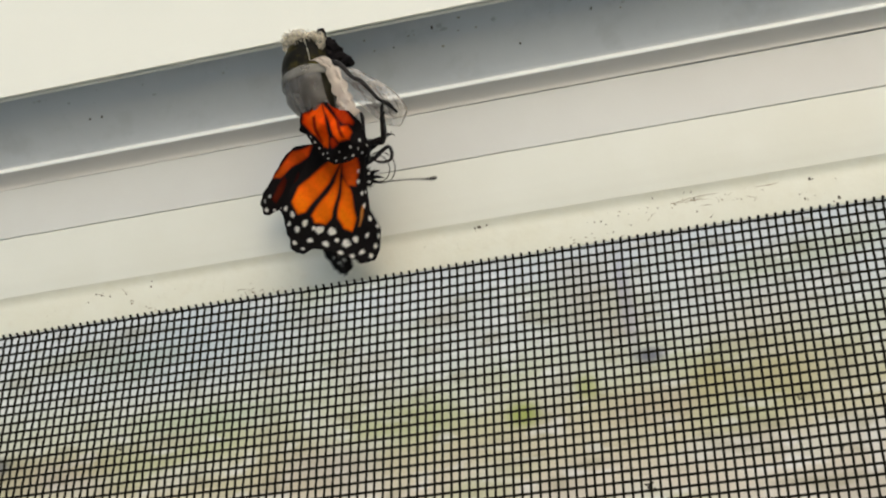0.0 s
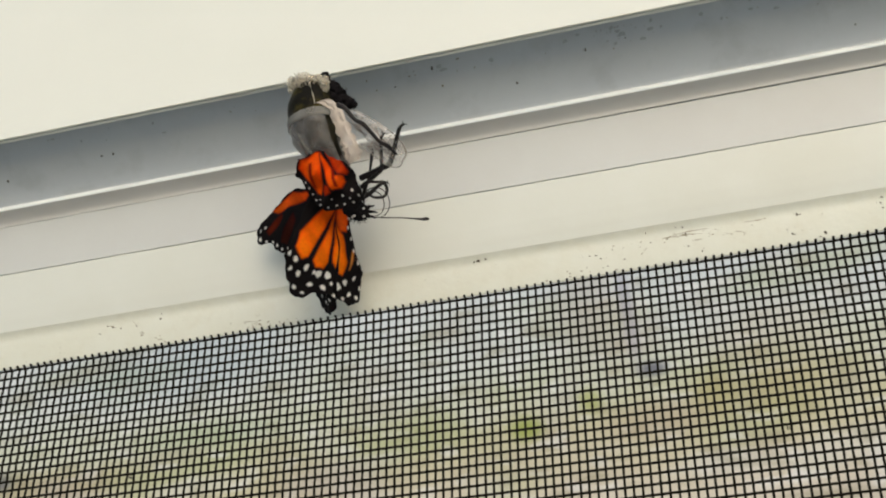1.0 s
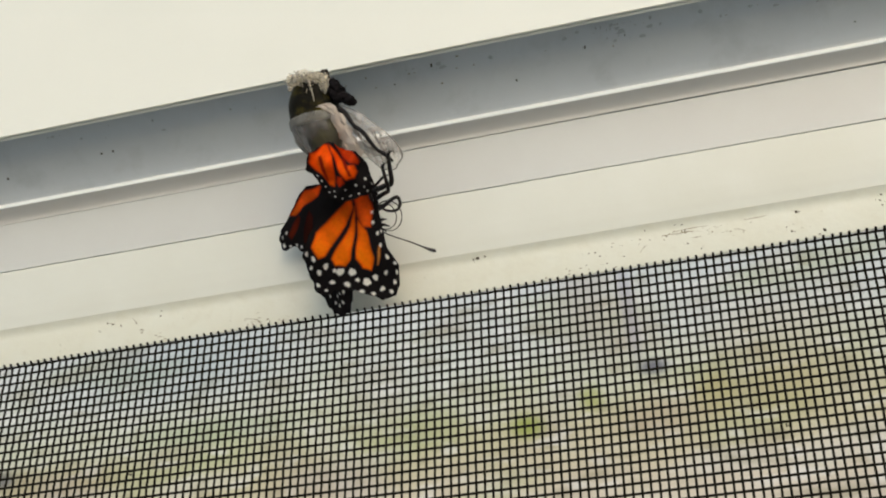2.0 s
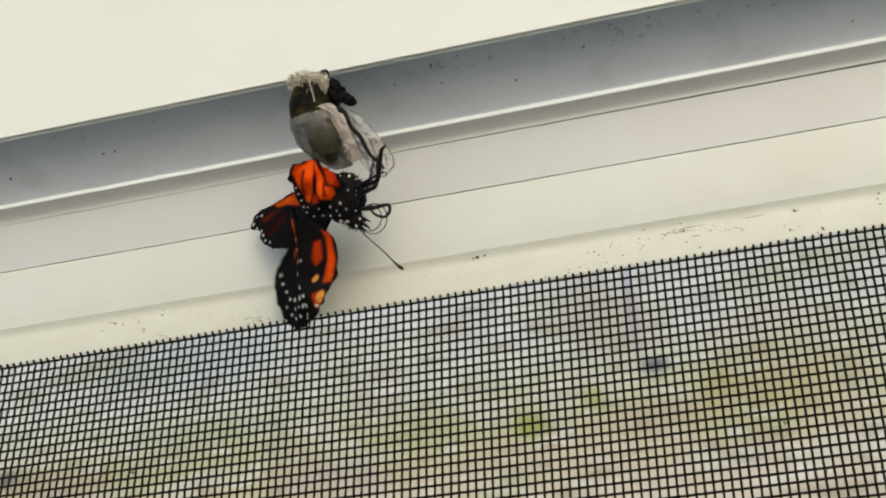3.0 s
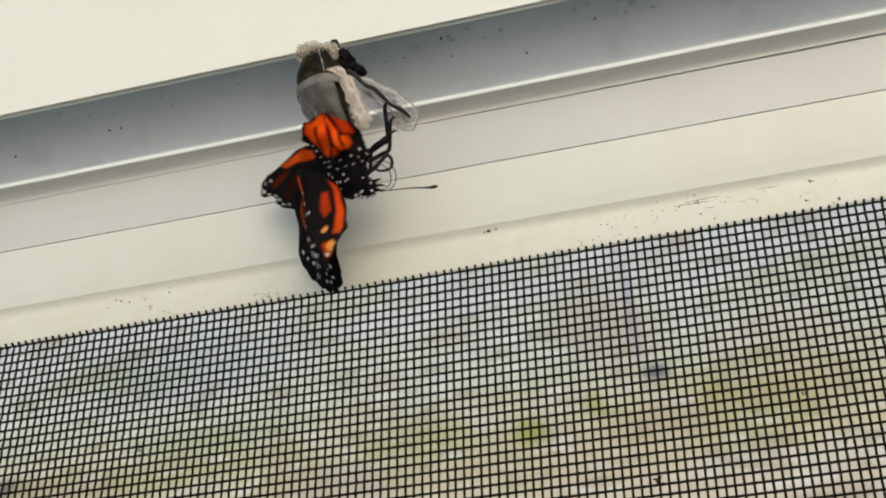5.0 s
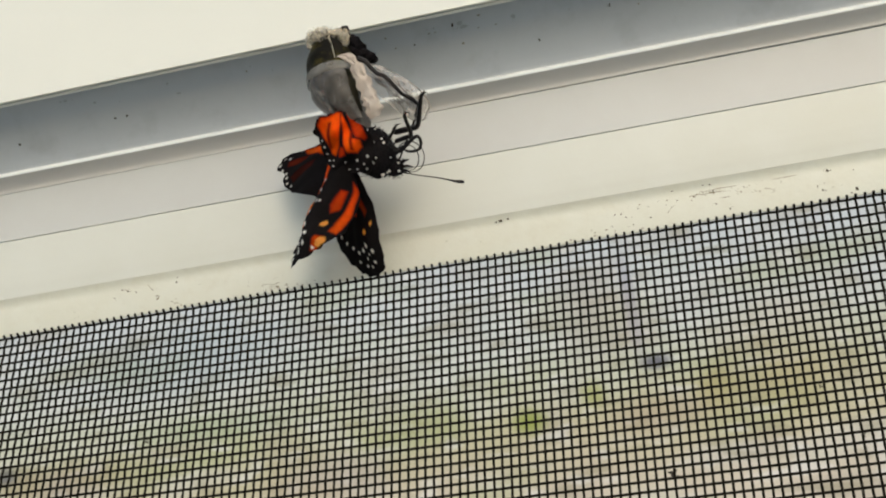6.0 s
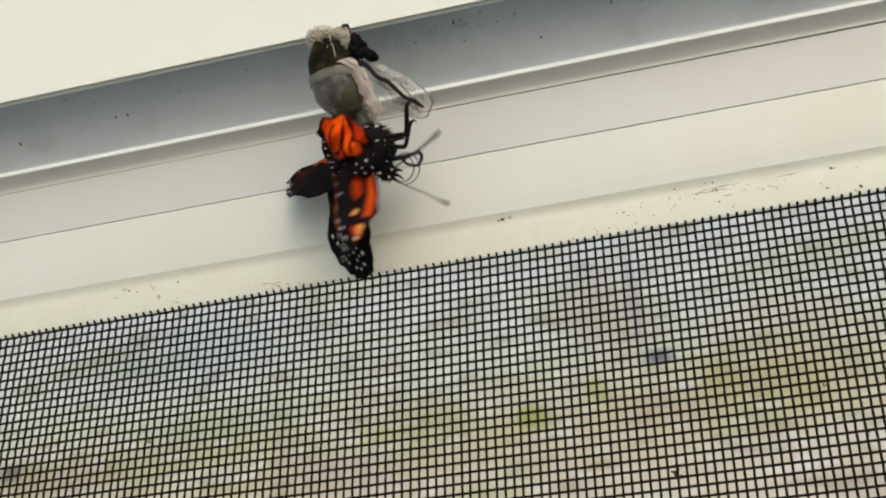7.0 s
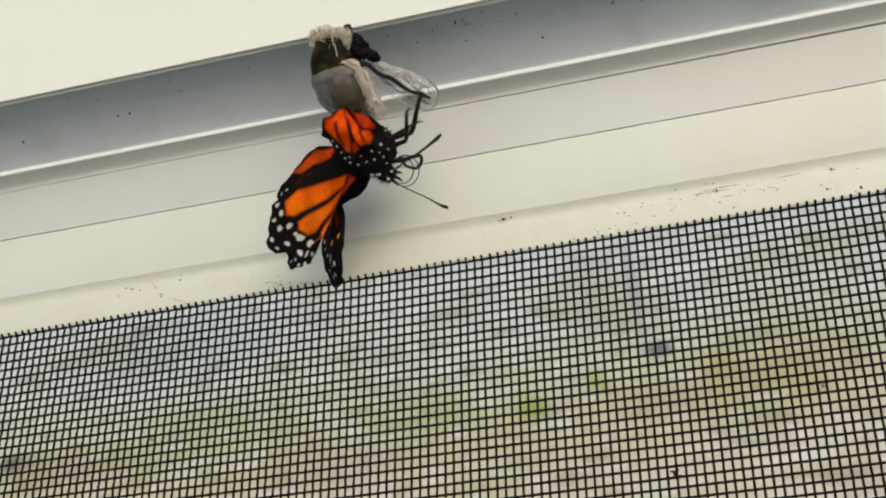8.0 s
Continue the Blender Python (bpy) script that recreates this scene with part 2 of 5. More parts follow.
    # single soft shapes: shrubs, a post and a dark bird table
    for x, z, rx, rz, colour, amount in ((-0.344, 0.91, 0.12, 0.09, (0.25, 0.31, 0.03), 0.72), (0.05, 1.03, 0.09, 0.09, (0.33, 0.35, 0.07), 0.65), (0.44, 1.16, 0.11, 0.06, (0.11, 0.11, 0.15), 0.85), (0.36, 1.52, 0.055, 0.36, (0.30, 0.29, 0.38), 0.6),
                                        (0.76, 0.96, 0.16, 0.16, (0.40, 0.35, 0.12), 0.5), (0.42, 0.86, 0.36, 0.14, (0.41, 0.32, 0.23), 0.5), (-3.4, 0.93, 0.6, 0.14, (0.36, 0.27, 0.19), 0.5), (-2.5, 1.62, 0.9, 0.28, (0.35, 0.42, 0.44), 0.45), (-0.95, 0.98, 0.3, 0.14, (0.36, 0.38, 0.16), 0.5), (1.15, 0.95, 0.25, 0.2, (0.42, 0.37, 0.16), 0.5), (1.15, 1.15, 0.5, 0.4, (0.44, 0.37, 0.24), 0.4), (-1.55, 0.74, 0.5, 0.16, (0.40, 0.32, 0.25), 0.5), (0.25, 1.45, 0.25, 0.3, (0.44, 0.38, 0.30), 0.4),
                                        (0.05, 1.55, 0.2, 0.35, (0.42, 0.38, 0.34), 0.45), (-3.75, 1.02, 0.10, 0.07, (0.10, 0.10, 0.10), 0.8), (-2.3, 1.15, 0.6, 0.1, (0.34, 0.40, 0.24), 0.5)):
        off = nt.nodes.new("ShaderNodeVectorMath")
        off.operation = "SUBTRACT"
        off.inputs[1].default_value = (x, 0, z)
        nt.links.new(co, off.inputs[0])
        fit_size = nt.nodes.new("ShaderNodeVectorMath")
        fit_size.operation = "MULTIPLY"
        fit_size.inputs[1].default_value = (1 / rx, 0, 1 / rz)
        nt.links.new(off.outputs[0], fit_size.inputs[0])
        size = nt.nodes.new("ShaderNodeVectorMath")
        size.operation = "LENGTH"
        nt.links.new(fit_size.outputs[0], size.inputs[0])
        r3 = nt.nodes.new("ShaderNodeMapRange")
        r3.interpolation_type = "SMOOTHERSTEP"
        r3.inputs["From Min"].default_value, r3.inputs["From Max"].default_value = 0.1, 1.4
        r3.inputs["To Min"].default_value, r3.inputs["To Max"].default_value = amount, 0.0
        nt.links.new(size.outputs["Value"], r3.inputs["Value"])
        out = blend(r3.outputs[0], colour)
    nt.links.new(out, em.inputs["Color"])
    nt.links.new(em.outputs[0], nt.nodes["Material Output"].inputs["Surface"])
    return m


# ---------------------------------------------------------------- setting
def setting():
    # unseen pale slab, added as a reflector from below
    bm = bmesh.new()
    box(bm, -400, 400, -400, 400, -2.1, -2.0)
    tagged(part("ground", bm, bounce_ground_mat, smooth=False), "unseen pale ground added to bounce light upward", "ground", kind="structure")

    # glowing sheet in place of a daylit garden; its emission carries the light
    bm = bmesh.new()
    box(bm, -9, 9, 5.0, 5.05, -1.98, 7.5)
    tagged(part("backdrop", bm, glow_backdrop(), smooth=False), "self-glowing blurred garden distance with hazy greenery and tan fence, daylight painted in", "garden view", kind="structure")

    # the outside trim over the window, with the wall to either side and below
    bm = bmesh.new()
    # the board's lower edge: a rounded nose, a narrow flat with a groove in it, then open behind
    nose = smooth_line([(-0.0175, 0.0412), (-0.01749, 0.0408), (-0.01742, 0.04064), (-0.01726, 0.0406)], 8)
    flat = [(-0.01724, 0.0424), (-0.01672, 0.0424), (-0.01670, 0.04075), (-0.0159, 0.04075), (-0.0158, 0.0409)]
    profile = [(-0.0175, 0.55)] + [tuple(p) for p in nose] + flat + [(-0.0158, 0.047), (0.06, 0.047), (0.06, 0.55)]
    extrude(bm, profile, -0.75, 0.75)
    wall = part("wall_over_window", bm, paint, smooth=False)
    slope_along(wall, -0.02)
    tagged(wall, "cream white painted trim board over the window", "wall", kind="structure")
    for name, x0, x1, z0, z1 in (("wall_west", -1.1, -0.40, -1.98, 0.0468), ("wall_east", 0.40, 1.1, -1.98, 0.0468), ("wall_below", -0.398, 0.398, -1.98, -0.66)):
        bm = bmesh.new()
        box(bm, x0, x1, -0.012, 0.06, z0, z1)
        tagged(part(name, bm, paint, smooth=False), "cream white painted wall beside the window", "wall", kind="structure")


def extrude(bm, profile, x0, x1, pieces=1):
    """A closed profile of (y, z) drawn along x."""
    cuts = [[bm.verts.new((x0 + (x1 - x0) * i / pieces, y, z)) for y, z in profile] for i in range(pieces + 1)]
    n = len(profile)
    for a, b in zip(cuts, cuts[1:]):
        for k in range(n):
            bm.faces.new((a[k], b[k], b[(k + 1) % n], a[(k + 1) % n]))
    bm.faces.new(cuts[0][::-1])
    bm.faces.new(cuts[-1])
    bmesh.ops.recalc_face_normals(bm, faces=bm.faces)


COVER_LINE = smooth_line([(-0.0128, 0.0429), (-0.0102, 0.0405), (-0.0078, 0.0380), (-0.0061, 0.0358), (-0.00522, 0.0343), (-0.00507, 0.0339), (-0.00504, 0.0337)], 30)


def slope_along(ob, still):
    """The trim was nailed up a trifle out of level: a slight fall along x about the point still."""
    for v in ob.data.vertices:
        v.co.z += 0.0036 * (v.co.x - still)


def window():
    frame_top = empty("window_1")
    tagged(frame_top, "white vinyl window head with a dark charcoal insect screen", "window", kind="structure")
    # sloping cover between trim and ridge, shade in its grey, ending in a rounded highlight-white nose
    nose = smooth_line([(-0.00506, 0.03368), (-0.00520, 0.03358), (-0.00548, 0.0332), (-0.00562, 0.03282), (-0.00560, 0.03256), (-0.00548, 0.03246)], 24)
    under = smooth_line([(-0.00544, 0.03244), (-0.0043, 0.03225), (-0.0035, 0.03196), (-0.0028, 0.0315), (-0.00248, 0.0311), (-0.00236, 0.0306)], 24)
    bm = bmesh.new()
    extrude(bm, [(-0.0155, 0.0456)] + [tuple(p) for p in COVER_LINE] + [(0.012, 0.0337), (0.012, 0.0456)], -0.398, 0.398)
    cover = part("head_cover", bm, shaded_cover_paint, frame_top, "white metal head cover with shade put into its grey paint, slightly grimy")
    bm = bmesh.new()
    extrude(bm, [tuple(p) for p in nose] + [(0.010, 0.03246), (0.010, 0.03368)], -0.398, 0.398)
    ridge = part("ridge", bm, bead_vinyl, frame_top, "rounded white ridge with its highlight put into the colour")
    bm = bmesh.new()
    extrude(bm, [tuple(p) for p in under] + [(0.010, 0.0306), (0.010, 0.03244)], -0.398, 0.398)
    channel = part("channel", bm, channel_vinyl, frame_top, "groove under the ridge, shade put into its taupe tone")
    slope_along(channel, 0.07)
    slope_along(cover, 0.07)
    slope_along(ridge, 0.07)
    bm = bmesh.new()
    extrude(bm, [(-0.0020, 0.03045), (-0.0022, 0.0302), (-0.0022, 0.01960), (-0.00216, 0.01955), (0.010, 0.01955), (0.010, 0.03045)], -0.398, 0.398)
    part("upper_rail", bm, shaded_vinyl, frame_top, smooth=False)
    bm = bmesh.new()
    step = smooth_line([(-0.0020, 0.0125), (-0.0017, 0.0102), (-0.00145, 0.0088), (-0.00125, 0.0076)], 12)
    extrude(bm, [(-0.0020, 0.01949), (-0.0023, 0.0192)] + [tuple(p) for p in step] + [(0.010, 0.0076), (0.010, 0.01949)], -0.398, 0.398)
    part("lower_rail", bm, vinyl, frame_top)
    bm = bmesh.new()
    lip = smooth_line([(-0.00124, 0.00758), (-0.00114, 0.0074), (-0.0009, 0.0070), (-0.00068, 0.0065), (-0.00056, 0.0060), (-0.00052, 0.0055)], 16)
    extrude(bm, [tuple(p) for p in lip] + [(-0.00052, 0.00046), (-0.00046, 0.00026), (-0.0003, 0.0002), (0.0012, 0.0018), (0.006, 0.0040), (0.006, 0.00758)], -0.398, 0.398)
    part("screen_rail", bm, lower_vinyl, frame_top, "weathered off-white rail with specks of dirt")
    for x0, x1 in ((-0.398, -0.36), (0.36, 0.398)):
        bm = bmesh.new()
        box(bm, x0, x1, -0.0005, 0.006, -0.64, -0.0003)
        part("side_rail", bm, lower_vinyl, frame_top, smooth=False)
    bm = bmesh.new()
    box(bm, -0.398, 0.398, -0.03, 0.02, -0.66, -0.641)
    part("window_sill", bm, vinyl, frame_top, smooth=False)


PITCH_X, PITCH_Z, SKEW = 0.0014111, 0.0016271, -0.000153
NEAR_COLS, NEAR_ROWS = range(-72, 78), range(0, 48)
WIRE = 0.000220


def insect_screen():
    screen = tagged(empty("insect_screen"), "charcoal woven fibreglass insect screen in a white frame", "insect screen")
    wave = WIRE * 0.55

    def wire_mesh(name, points):
        bm = bmesh.new()
        sweep(bm, points, [WIRE] * len(points), 6, False)
        me = bpy.data.meshes.new(name)
        bm.to_mesh(me)
        bm.free()
        for p in me.polygons:
            p.use_smooth = True
        me.materials.append(wire_mat)
        return me

    rows, cols = len(NEAR_ROWS), len(NEAR_COLS)
    ups, acrosses = [], []
    for s in (1, -1):
        pts = [(0, -0.00076, 0.00058), (0, -0.00074, 0.0004), (0, -0.0005, 0.0002)]
        pts += [(SKEW * r / 2, s * wave * math.cos(math.pi * r / 2), -PITCH_Z * r / 2) for r in range(0, 2 * rows)]
        ups.append(wire_mesh("wire", pts))
        x0 = NEAR_COLS[0] * PITCH_X
        acrosses.append(wire_mesh("wire", [(x0 + PITCH_X * c / 2, -s * wave * math.cos(math.pi * c / 2), 0) for c in range(0, 2 * cols)]))
    rnd = random.Random(4)
    for c in NEAR_COLS:
        ob = new("wire", ups[c % 2])
        ob.parent = screen
        ob.location = (c * PITCH_X + rnd.gauss(0, 0.00003), 0.0001, 0)
    for r in NEAR_ROWS:
        ob = new("wire", acrosses[(r + NEAR_COLS[0]) % 2])
        ob.parent = screen
        ob.location = (r * SKEW, 0.0, -r * PITCH_Z + rnd.gauss(0, 0.00003))

    # the rest of the screen, farther down and to the sides
    bm = bmesh.new()

    def strand(a, b):
        sweep(bm, [a, b], [WIRE] * 2, 4, False)

    last_row = 392
    x_of = lambda c, r: c * PITCH_X + r * SKEW
    for c in range(-255, 300):
        top = NEAR_ROWS[-1] + 0.5 if c in NEAR_COLS else -1.5
        a, b = x_of(c, max(top, 0)), x_of(c, last_row)
        if -0.362 < a < 0.362:
            strand((a, 0.0, -top * PITCH_Z), (max(b, -0.37), 0.0, -last_row * PITCH_Z))
    for r in range(0, last_row):
        z = -r * PITCH_Z
        if r in NEAR_ROWS:
            strand((-0.362, 0.0, z), (x_of(NEAR_COLS[0], r) - 0.0001, 0.0, z))
            strand((x_of(NEAR_COLS[-1], r) + 0.0008, 0.0, z), (0.362, 0.0, z))
        else:
            strand((-0.362, 0.0, z), (0.362, 0.0, z))
    tagged(part("screen_mesh", bm, wire_mat, screen), kind="stuff")

    # bits caught in the weave
    rnd = random.Random(9)
    bm = bmesh.new()
    for x, z, s in ((0.0355, -0.0398, 1.4), (0.0605, -0.0297, 0.7), (0.0645, -0.0378, 0.8), (-0.0530, -0.0230, 0.8)):
        for k in range(7):
            m = Matrix.LocRotScale((x + rnd.gauss(0, 0.00035) * s, 0.0012, z + rnd.gauss(0, 0.00035) * s), Euler((rnd.random() * 6, rnd.random() * 6, 0)), [rnd.uniform(0.0001, 0.0003) * s for _ in range(3)])
            bmesh.ops.create_icosphere(bm, subdivisions=1, radius=1, matrix=m)
    tagged(part("lint", bm, grime), "small dark bits caught in the screen", "debris", kind="stuff")


def rail_face(z):
    """How far forward the weathered rail's face stands at a height."""
    return float(np.interp(z, [0.0055, 0.0060, 0.0065, 0.0070, 0.0074, 0.0076], [-0.00052, -0.00056, -0.00068, -0.0009, -0.00114, -0.00125]))


def dirt():
    """Specks and smears on the rail and on the cover."""
    rnd = random.Random(21)
    bm = bmesh.new()

    def speck(x, y, z, s, up=(0.0, 1.0), long=1.0):
        """A ragged flake at (x, y, z); up is the surface's own upward direction in y and z."""
        verts = []
        n = rnd.randint(6, 9)
        for k in range(n):
            a = 2 * math.pi * k / n
            r = s * rnd.uniform(0.55, 1.25)
            px, pu = r * long * math.cos(a), r * math.sin(a)
            verts.append(bm.verts.new((x + px, y + up[0] * pu, z + up[1] * pu)))
        tip = bm.verts.new((x, y - 0.4 * s * up[1], z + 0.4 * s * up[0]))
        for k in range(n):
            bm.faces.new((verts[k], verts[(k + 1) % n], tip))

    for x, z, s in RAIL_SPECKS:
        speck(x, rail_face(z) - 0.00003, z, s)
        for _ in range(rnd.randint(0, 2)):
            speck(x + rnd.gauss(0, 0.0006), rail_face(z) - 0.00002, z + rnd.gauss(0, 0.0002), s * rnd.uniform(0.25, 0.5))
    for cx, cz, n, sx in ((0.050, 0.0050, 14, 0.006), (-0.047, 0.0046, 5, 0.005), (-0.028, 0.0020, 8, 0.002), (0.012, 0.0050, 6, 0.004), (0.072, 0.003, 8, 0.004), (-0.068, 0.003, 5, 0.005)):
        for _ in range(n):
            speck(cx + rnd.gauss(0, sx), -0.00052, min(0.0062, max(0.0011, cz + rnd.gauss(0, 0.0012))), rnd.uniform(0.00003, 0.00006), (0.0, 1.0), rnd.uniform(1, 4))
    stain = bmesh.new()
    bm, keep = stain, bm
    for cx, cz, n, sx in ((-0.0275, 0.0014, 22, 0.0016), (-0.0512, 0.0030, 7, 0.0006), (-0.0468, 0.0016, 6, 0.0008), (0.0148, 0.0063, 10, 0.0005), (0.050, 0.0052, 26, 0.0050), (0.0610, 0.0040, 8, 0.0015), (-0.020, 0.0010, 8, 0.002), (0.030, 0.0012, 8, 0.004)):
        for _ in range(n):
            speck(cx + rnd.gauss(0, sx), -0.00051, min(0.0062, max(0.0008, cz + rnd.gauss(0, 0.0004))), rnd.uniform(0.00006, 0.00018), (0.0, 1.0), rnd.uniform(1, 2.5))
    bm = keep
    for line in SMEARS:
        pts = smooth_line(line, 14)
        prev = None
        for k, (x, z) in enumerate(pts):
            w = 0.00007 * (0.5 + rnd.random()) * math.sin(math.pi * (k + 0.6) / 14.2)
            row = [stain.verts.new((x + rnd.gauss(0, 0.00004), rail_face(z) - 0.00003, z + d * w)) for d in (-1, 1)]
            if prev:
                stain.faces.new((prev[0], row[0], row[1], prev[1]))
            prev = row
    for x, along, s, long in COVER_SPECKS:
        k = int(along * 19.3)
        y, z = COVER_LINE[k]
        d = COVER_LINE[max(k - 1, 0)] - COVER_LINE[k + 1]
        d = d / np.hypot(*d)
        speck(x, y - 0.00006, z + 0.0036 * (x - 0.07) - 0.00004, s, (float(d[0]), float(d[1])), long)
    # faint grime high on the cover, under the trim
    bm, keep = stain, bm
    for _ in range(22):
        k = min(9, int(abs(rnd.gauss(0, 3.6))) + 1)
        x = rnd.choice((rnd.gauss(0.050, 0.016), rnd.gauss(0.006, 0.008), rnd.uniform(-0.08, 0.1)))
        y, z = COVER_LINE[k]
        d = COVER_LINE[k - 1] - COVER_LINE[k + 1]
        d = d / np.hypot(*d)
        speck(x, y - 0.00005, z + 0.0036 * (x - 0.07) - 0.00004, rnd.uniform(0.00008, 0.00022), (float(d[0]), float(d[1])), rnd.uniform(0.4, 1.6))
    bm = keep
    # smudges and short drips on the cover beside the trim's joint
    smudge = bmesh.new()
    bm, keep = smudge, bm
    for _ in range(64):
        k = min(8, 1 + int(abs(rnd.gauss(0, 2.6))))
        x = rnd.choice((rnd.gauss(0.047, 0.006), rnd.gauss(0.047, 0.006), rnd.gauss(0.016, 0.008), rnd.gauss(-0.052, 0.012), rnd.uniform(0.06, 0.09)))
        y, z = COVER_LINE[k]
        d = COVER_LINE[k - 1] - COVER_LINE[k + 1]
        d = d / np.hypot(*d)
        speck(x, y - 0.00004, z + 0.0036 * (x - 0.07) - 0.00003, rnd.uniform(0.00012, 0.00045), (float(d[0]), float(d[1])), rnd.choice((0.3, 0.5, 1.0, 1.8)))
    bm = keep
    tagged(part("dirt_smudges", smudge, smudge_mat), "grey smudges and drips on the head cover", "dirt", kind="stuff")
    tagged(part("dirt_smears", stain, smear_mat), "faint grey-brown smears on the white rail", "dirt", kind="stuff")
    tagged(part("dirt_specks", bm, grime), "dark specks of dirt on the white rail", "dirt", kind="stuff")


RAIL_SPECKS = ((0.0146, 0.0066, 0.00036), (0.0159, 0.0067, 0.00023), (0.0138, 0.0065, 0.00023), (0.0702, 0.0056, 0.00029), (0.0707, 0.0055, 0.00014), (0.0687, 0.0022, 0.00023), (0.068, 0.0031, 0.00014), (0.0739, 0.0014, 0.00036), (0.0729, 0.0009, 0.00018), (0.051, 0.0066, 0.00018), (0.0513, 0.0054, 0.00018), (0.0513, 0.003, 0.00016), (0.0534, 0.0017, 0.00016), (0.0451, 0.0048, 0.00014), (0.0446, 0.0066, 0.00016), (0.0498, 0.0067, 0.00014), (0.0402, 0.0025, 0.00013), (0.0343, 0.0041, 0.00016), (0.0354, 0.004, 0.00016), (0.0361, 0.0033, 0.00014), (0.0384, 0.0046, 0.00014), (0.0335, 0.002, 0.00014), (0.0371, 0.0017, 0.00014), (0.0843, 0.0062, 0.00022), (0.0839, 0.0052, 0.00018), (0.084, 0.0043, 0.00023), (-0.0467, 0.0064, 0.00018), (-0.0469, 0.0055, 0.00023), (-0.0578, 0.0057, 0.00018), (-0.0567, 0.0053, 0.0002), (-0.055, 0.0048, 0.00018), (-0.0593, 0.0043, 0.00016), (-0.0518, 0.0048, 0.00011))
COVER_SPECKS = ((0.0116, 0.12, 0.00040, 0.7), (0.0266, 0.53, 0.00032, 1.0), (-0.0561, 0.43, 0.00024, 1.2), (-0.0537, 0.43, 0.00030, 0.9), (0.0398, 0.27, 0.00036, 0.4), (0.0869, 0.64, 0.00026, 0.7), (0.0041, 0.27, 0.00020, 1.2), (0.0471, 0.22, 0.00022, 0.5), (-0.0770, 0.55, 0.00030, 1.0))
SMEARS = (((0.043, 0.0027), (0.0439, 0.0036), (0.0447, 0.0041)),
          ((0.0472, 0.0049), (0.0476, 0.0052), (0.0504, 0.0051), (0.0518, 0.0052), (0.0542, 0.0049)),
          ((0.0594, 0.0043), (0.0605, 0.0041), (0.0613, 0.0035)),
          ((0.0485, 0.0054), (0.052, 0.0057), (0.0554, 0.0057)),
          ((0.0612, 0.0057), (0.0636, 0.0057), (0.0653, 0.0058)),
          ((0.0521, 0.0039), (0.054, 0.0039)),
          ((-0.0581, 0.0059), (-0.0569, 0.0055), (-0.056, 0.0051)),
          ((-0.0528, 0.0061), (-0.0519, 0.005), (-0.0516, 0.0043)),
          ((-0.0302, 0.0022), (-0.0289, 0.002), (-0.0273, 0.0016)))

# ---------------------------------------------------------------- the butterfly
U = 0.0000966
ORIGIN = (-0.00457, -0.01676, 0.01555)
HANG = look(ORIGIN, (ORIGIN[0] - 0.1337, ORIGIN[1] + 0.9117, ORIGIN[2] + 0.3884), -6.27)

ORANGE, RED, BLACK, WHITE, TAN = (1.0, 0.225, 0.003), (0.62, 0.075, 0.004), (0.013, 0.011, 0.012), (0.90, 0.89, 0.85), (0.88, 0.42, 0.09)


def inside(poly, x, y):
    """Signed distance to a polygon, positive inside, for arrays x, y."""
    p = np.array(poly, float)
    d = np.full(x.shape, 1e9)
    odd = np.zeros(x.shape, bool)
    for (ax, ay), (bx, by) in zip(p, np.roll(p, -1, 0)):
        ex, ey = bx - ax, by - ay
        u = np.clip(((x - ax) * ex + (y - ay) * ey) / (ex * ex + ey * ey), 0, 1)
        d = np.minimum(d, np.hypot(x - ax - u * ex, y - ay - u * ey))
        odd ^= ((ay > y) != (by > y)) & (x < ex * (y - ay) / (ey if ey else 1e-9) + ax)
    return np.where(odd, d, -d)


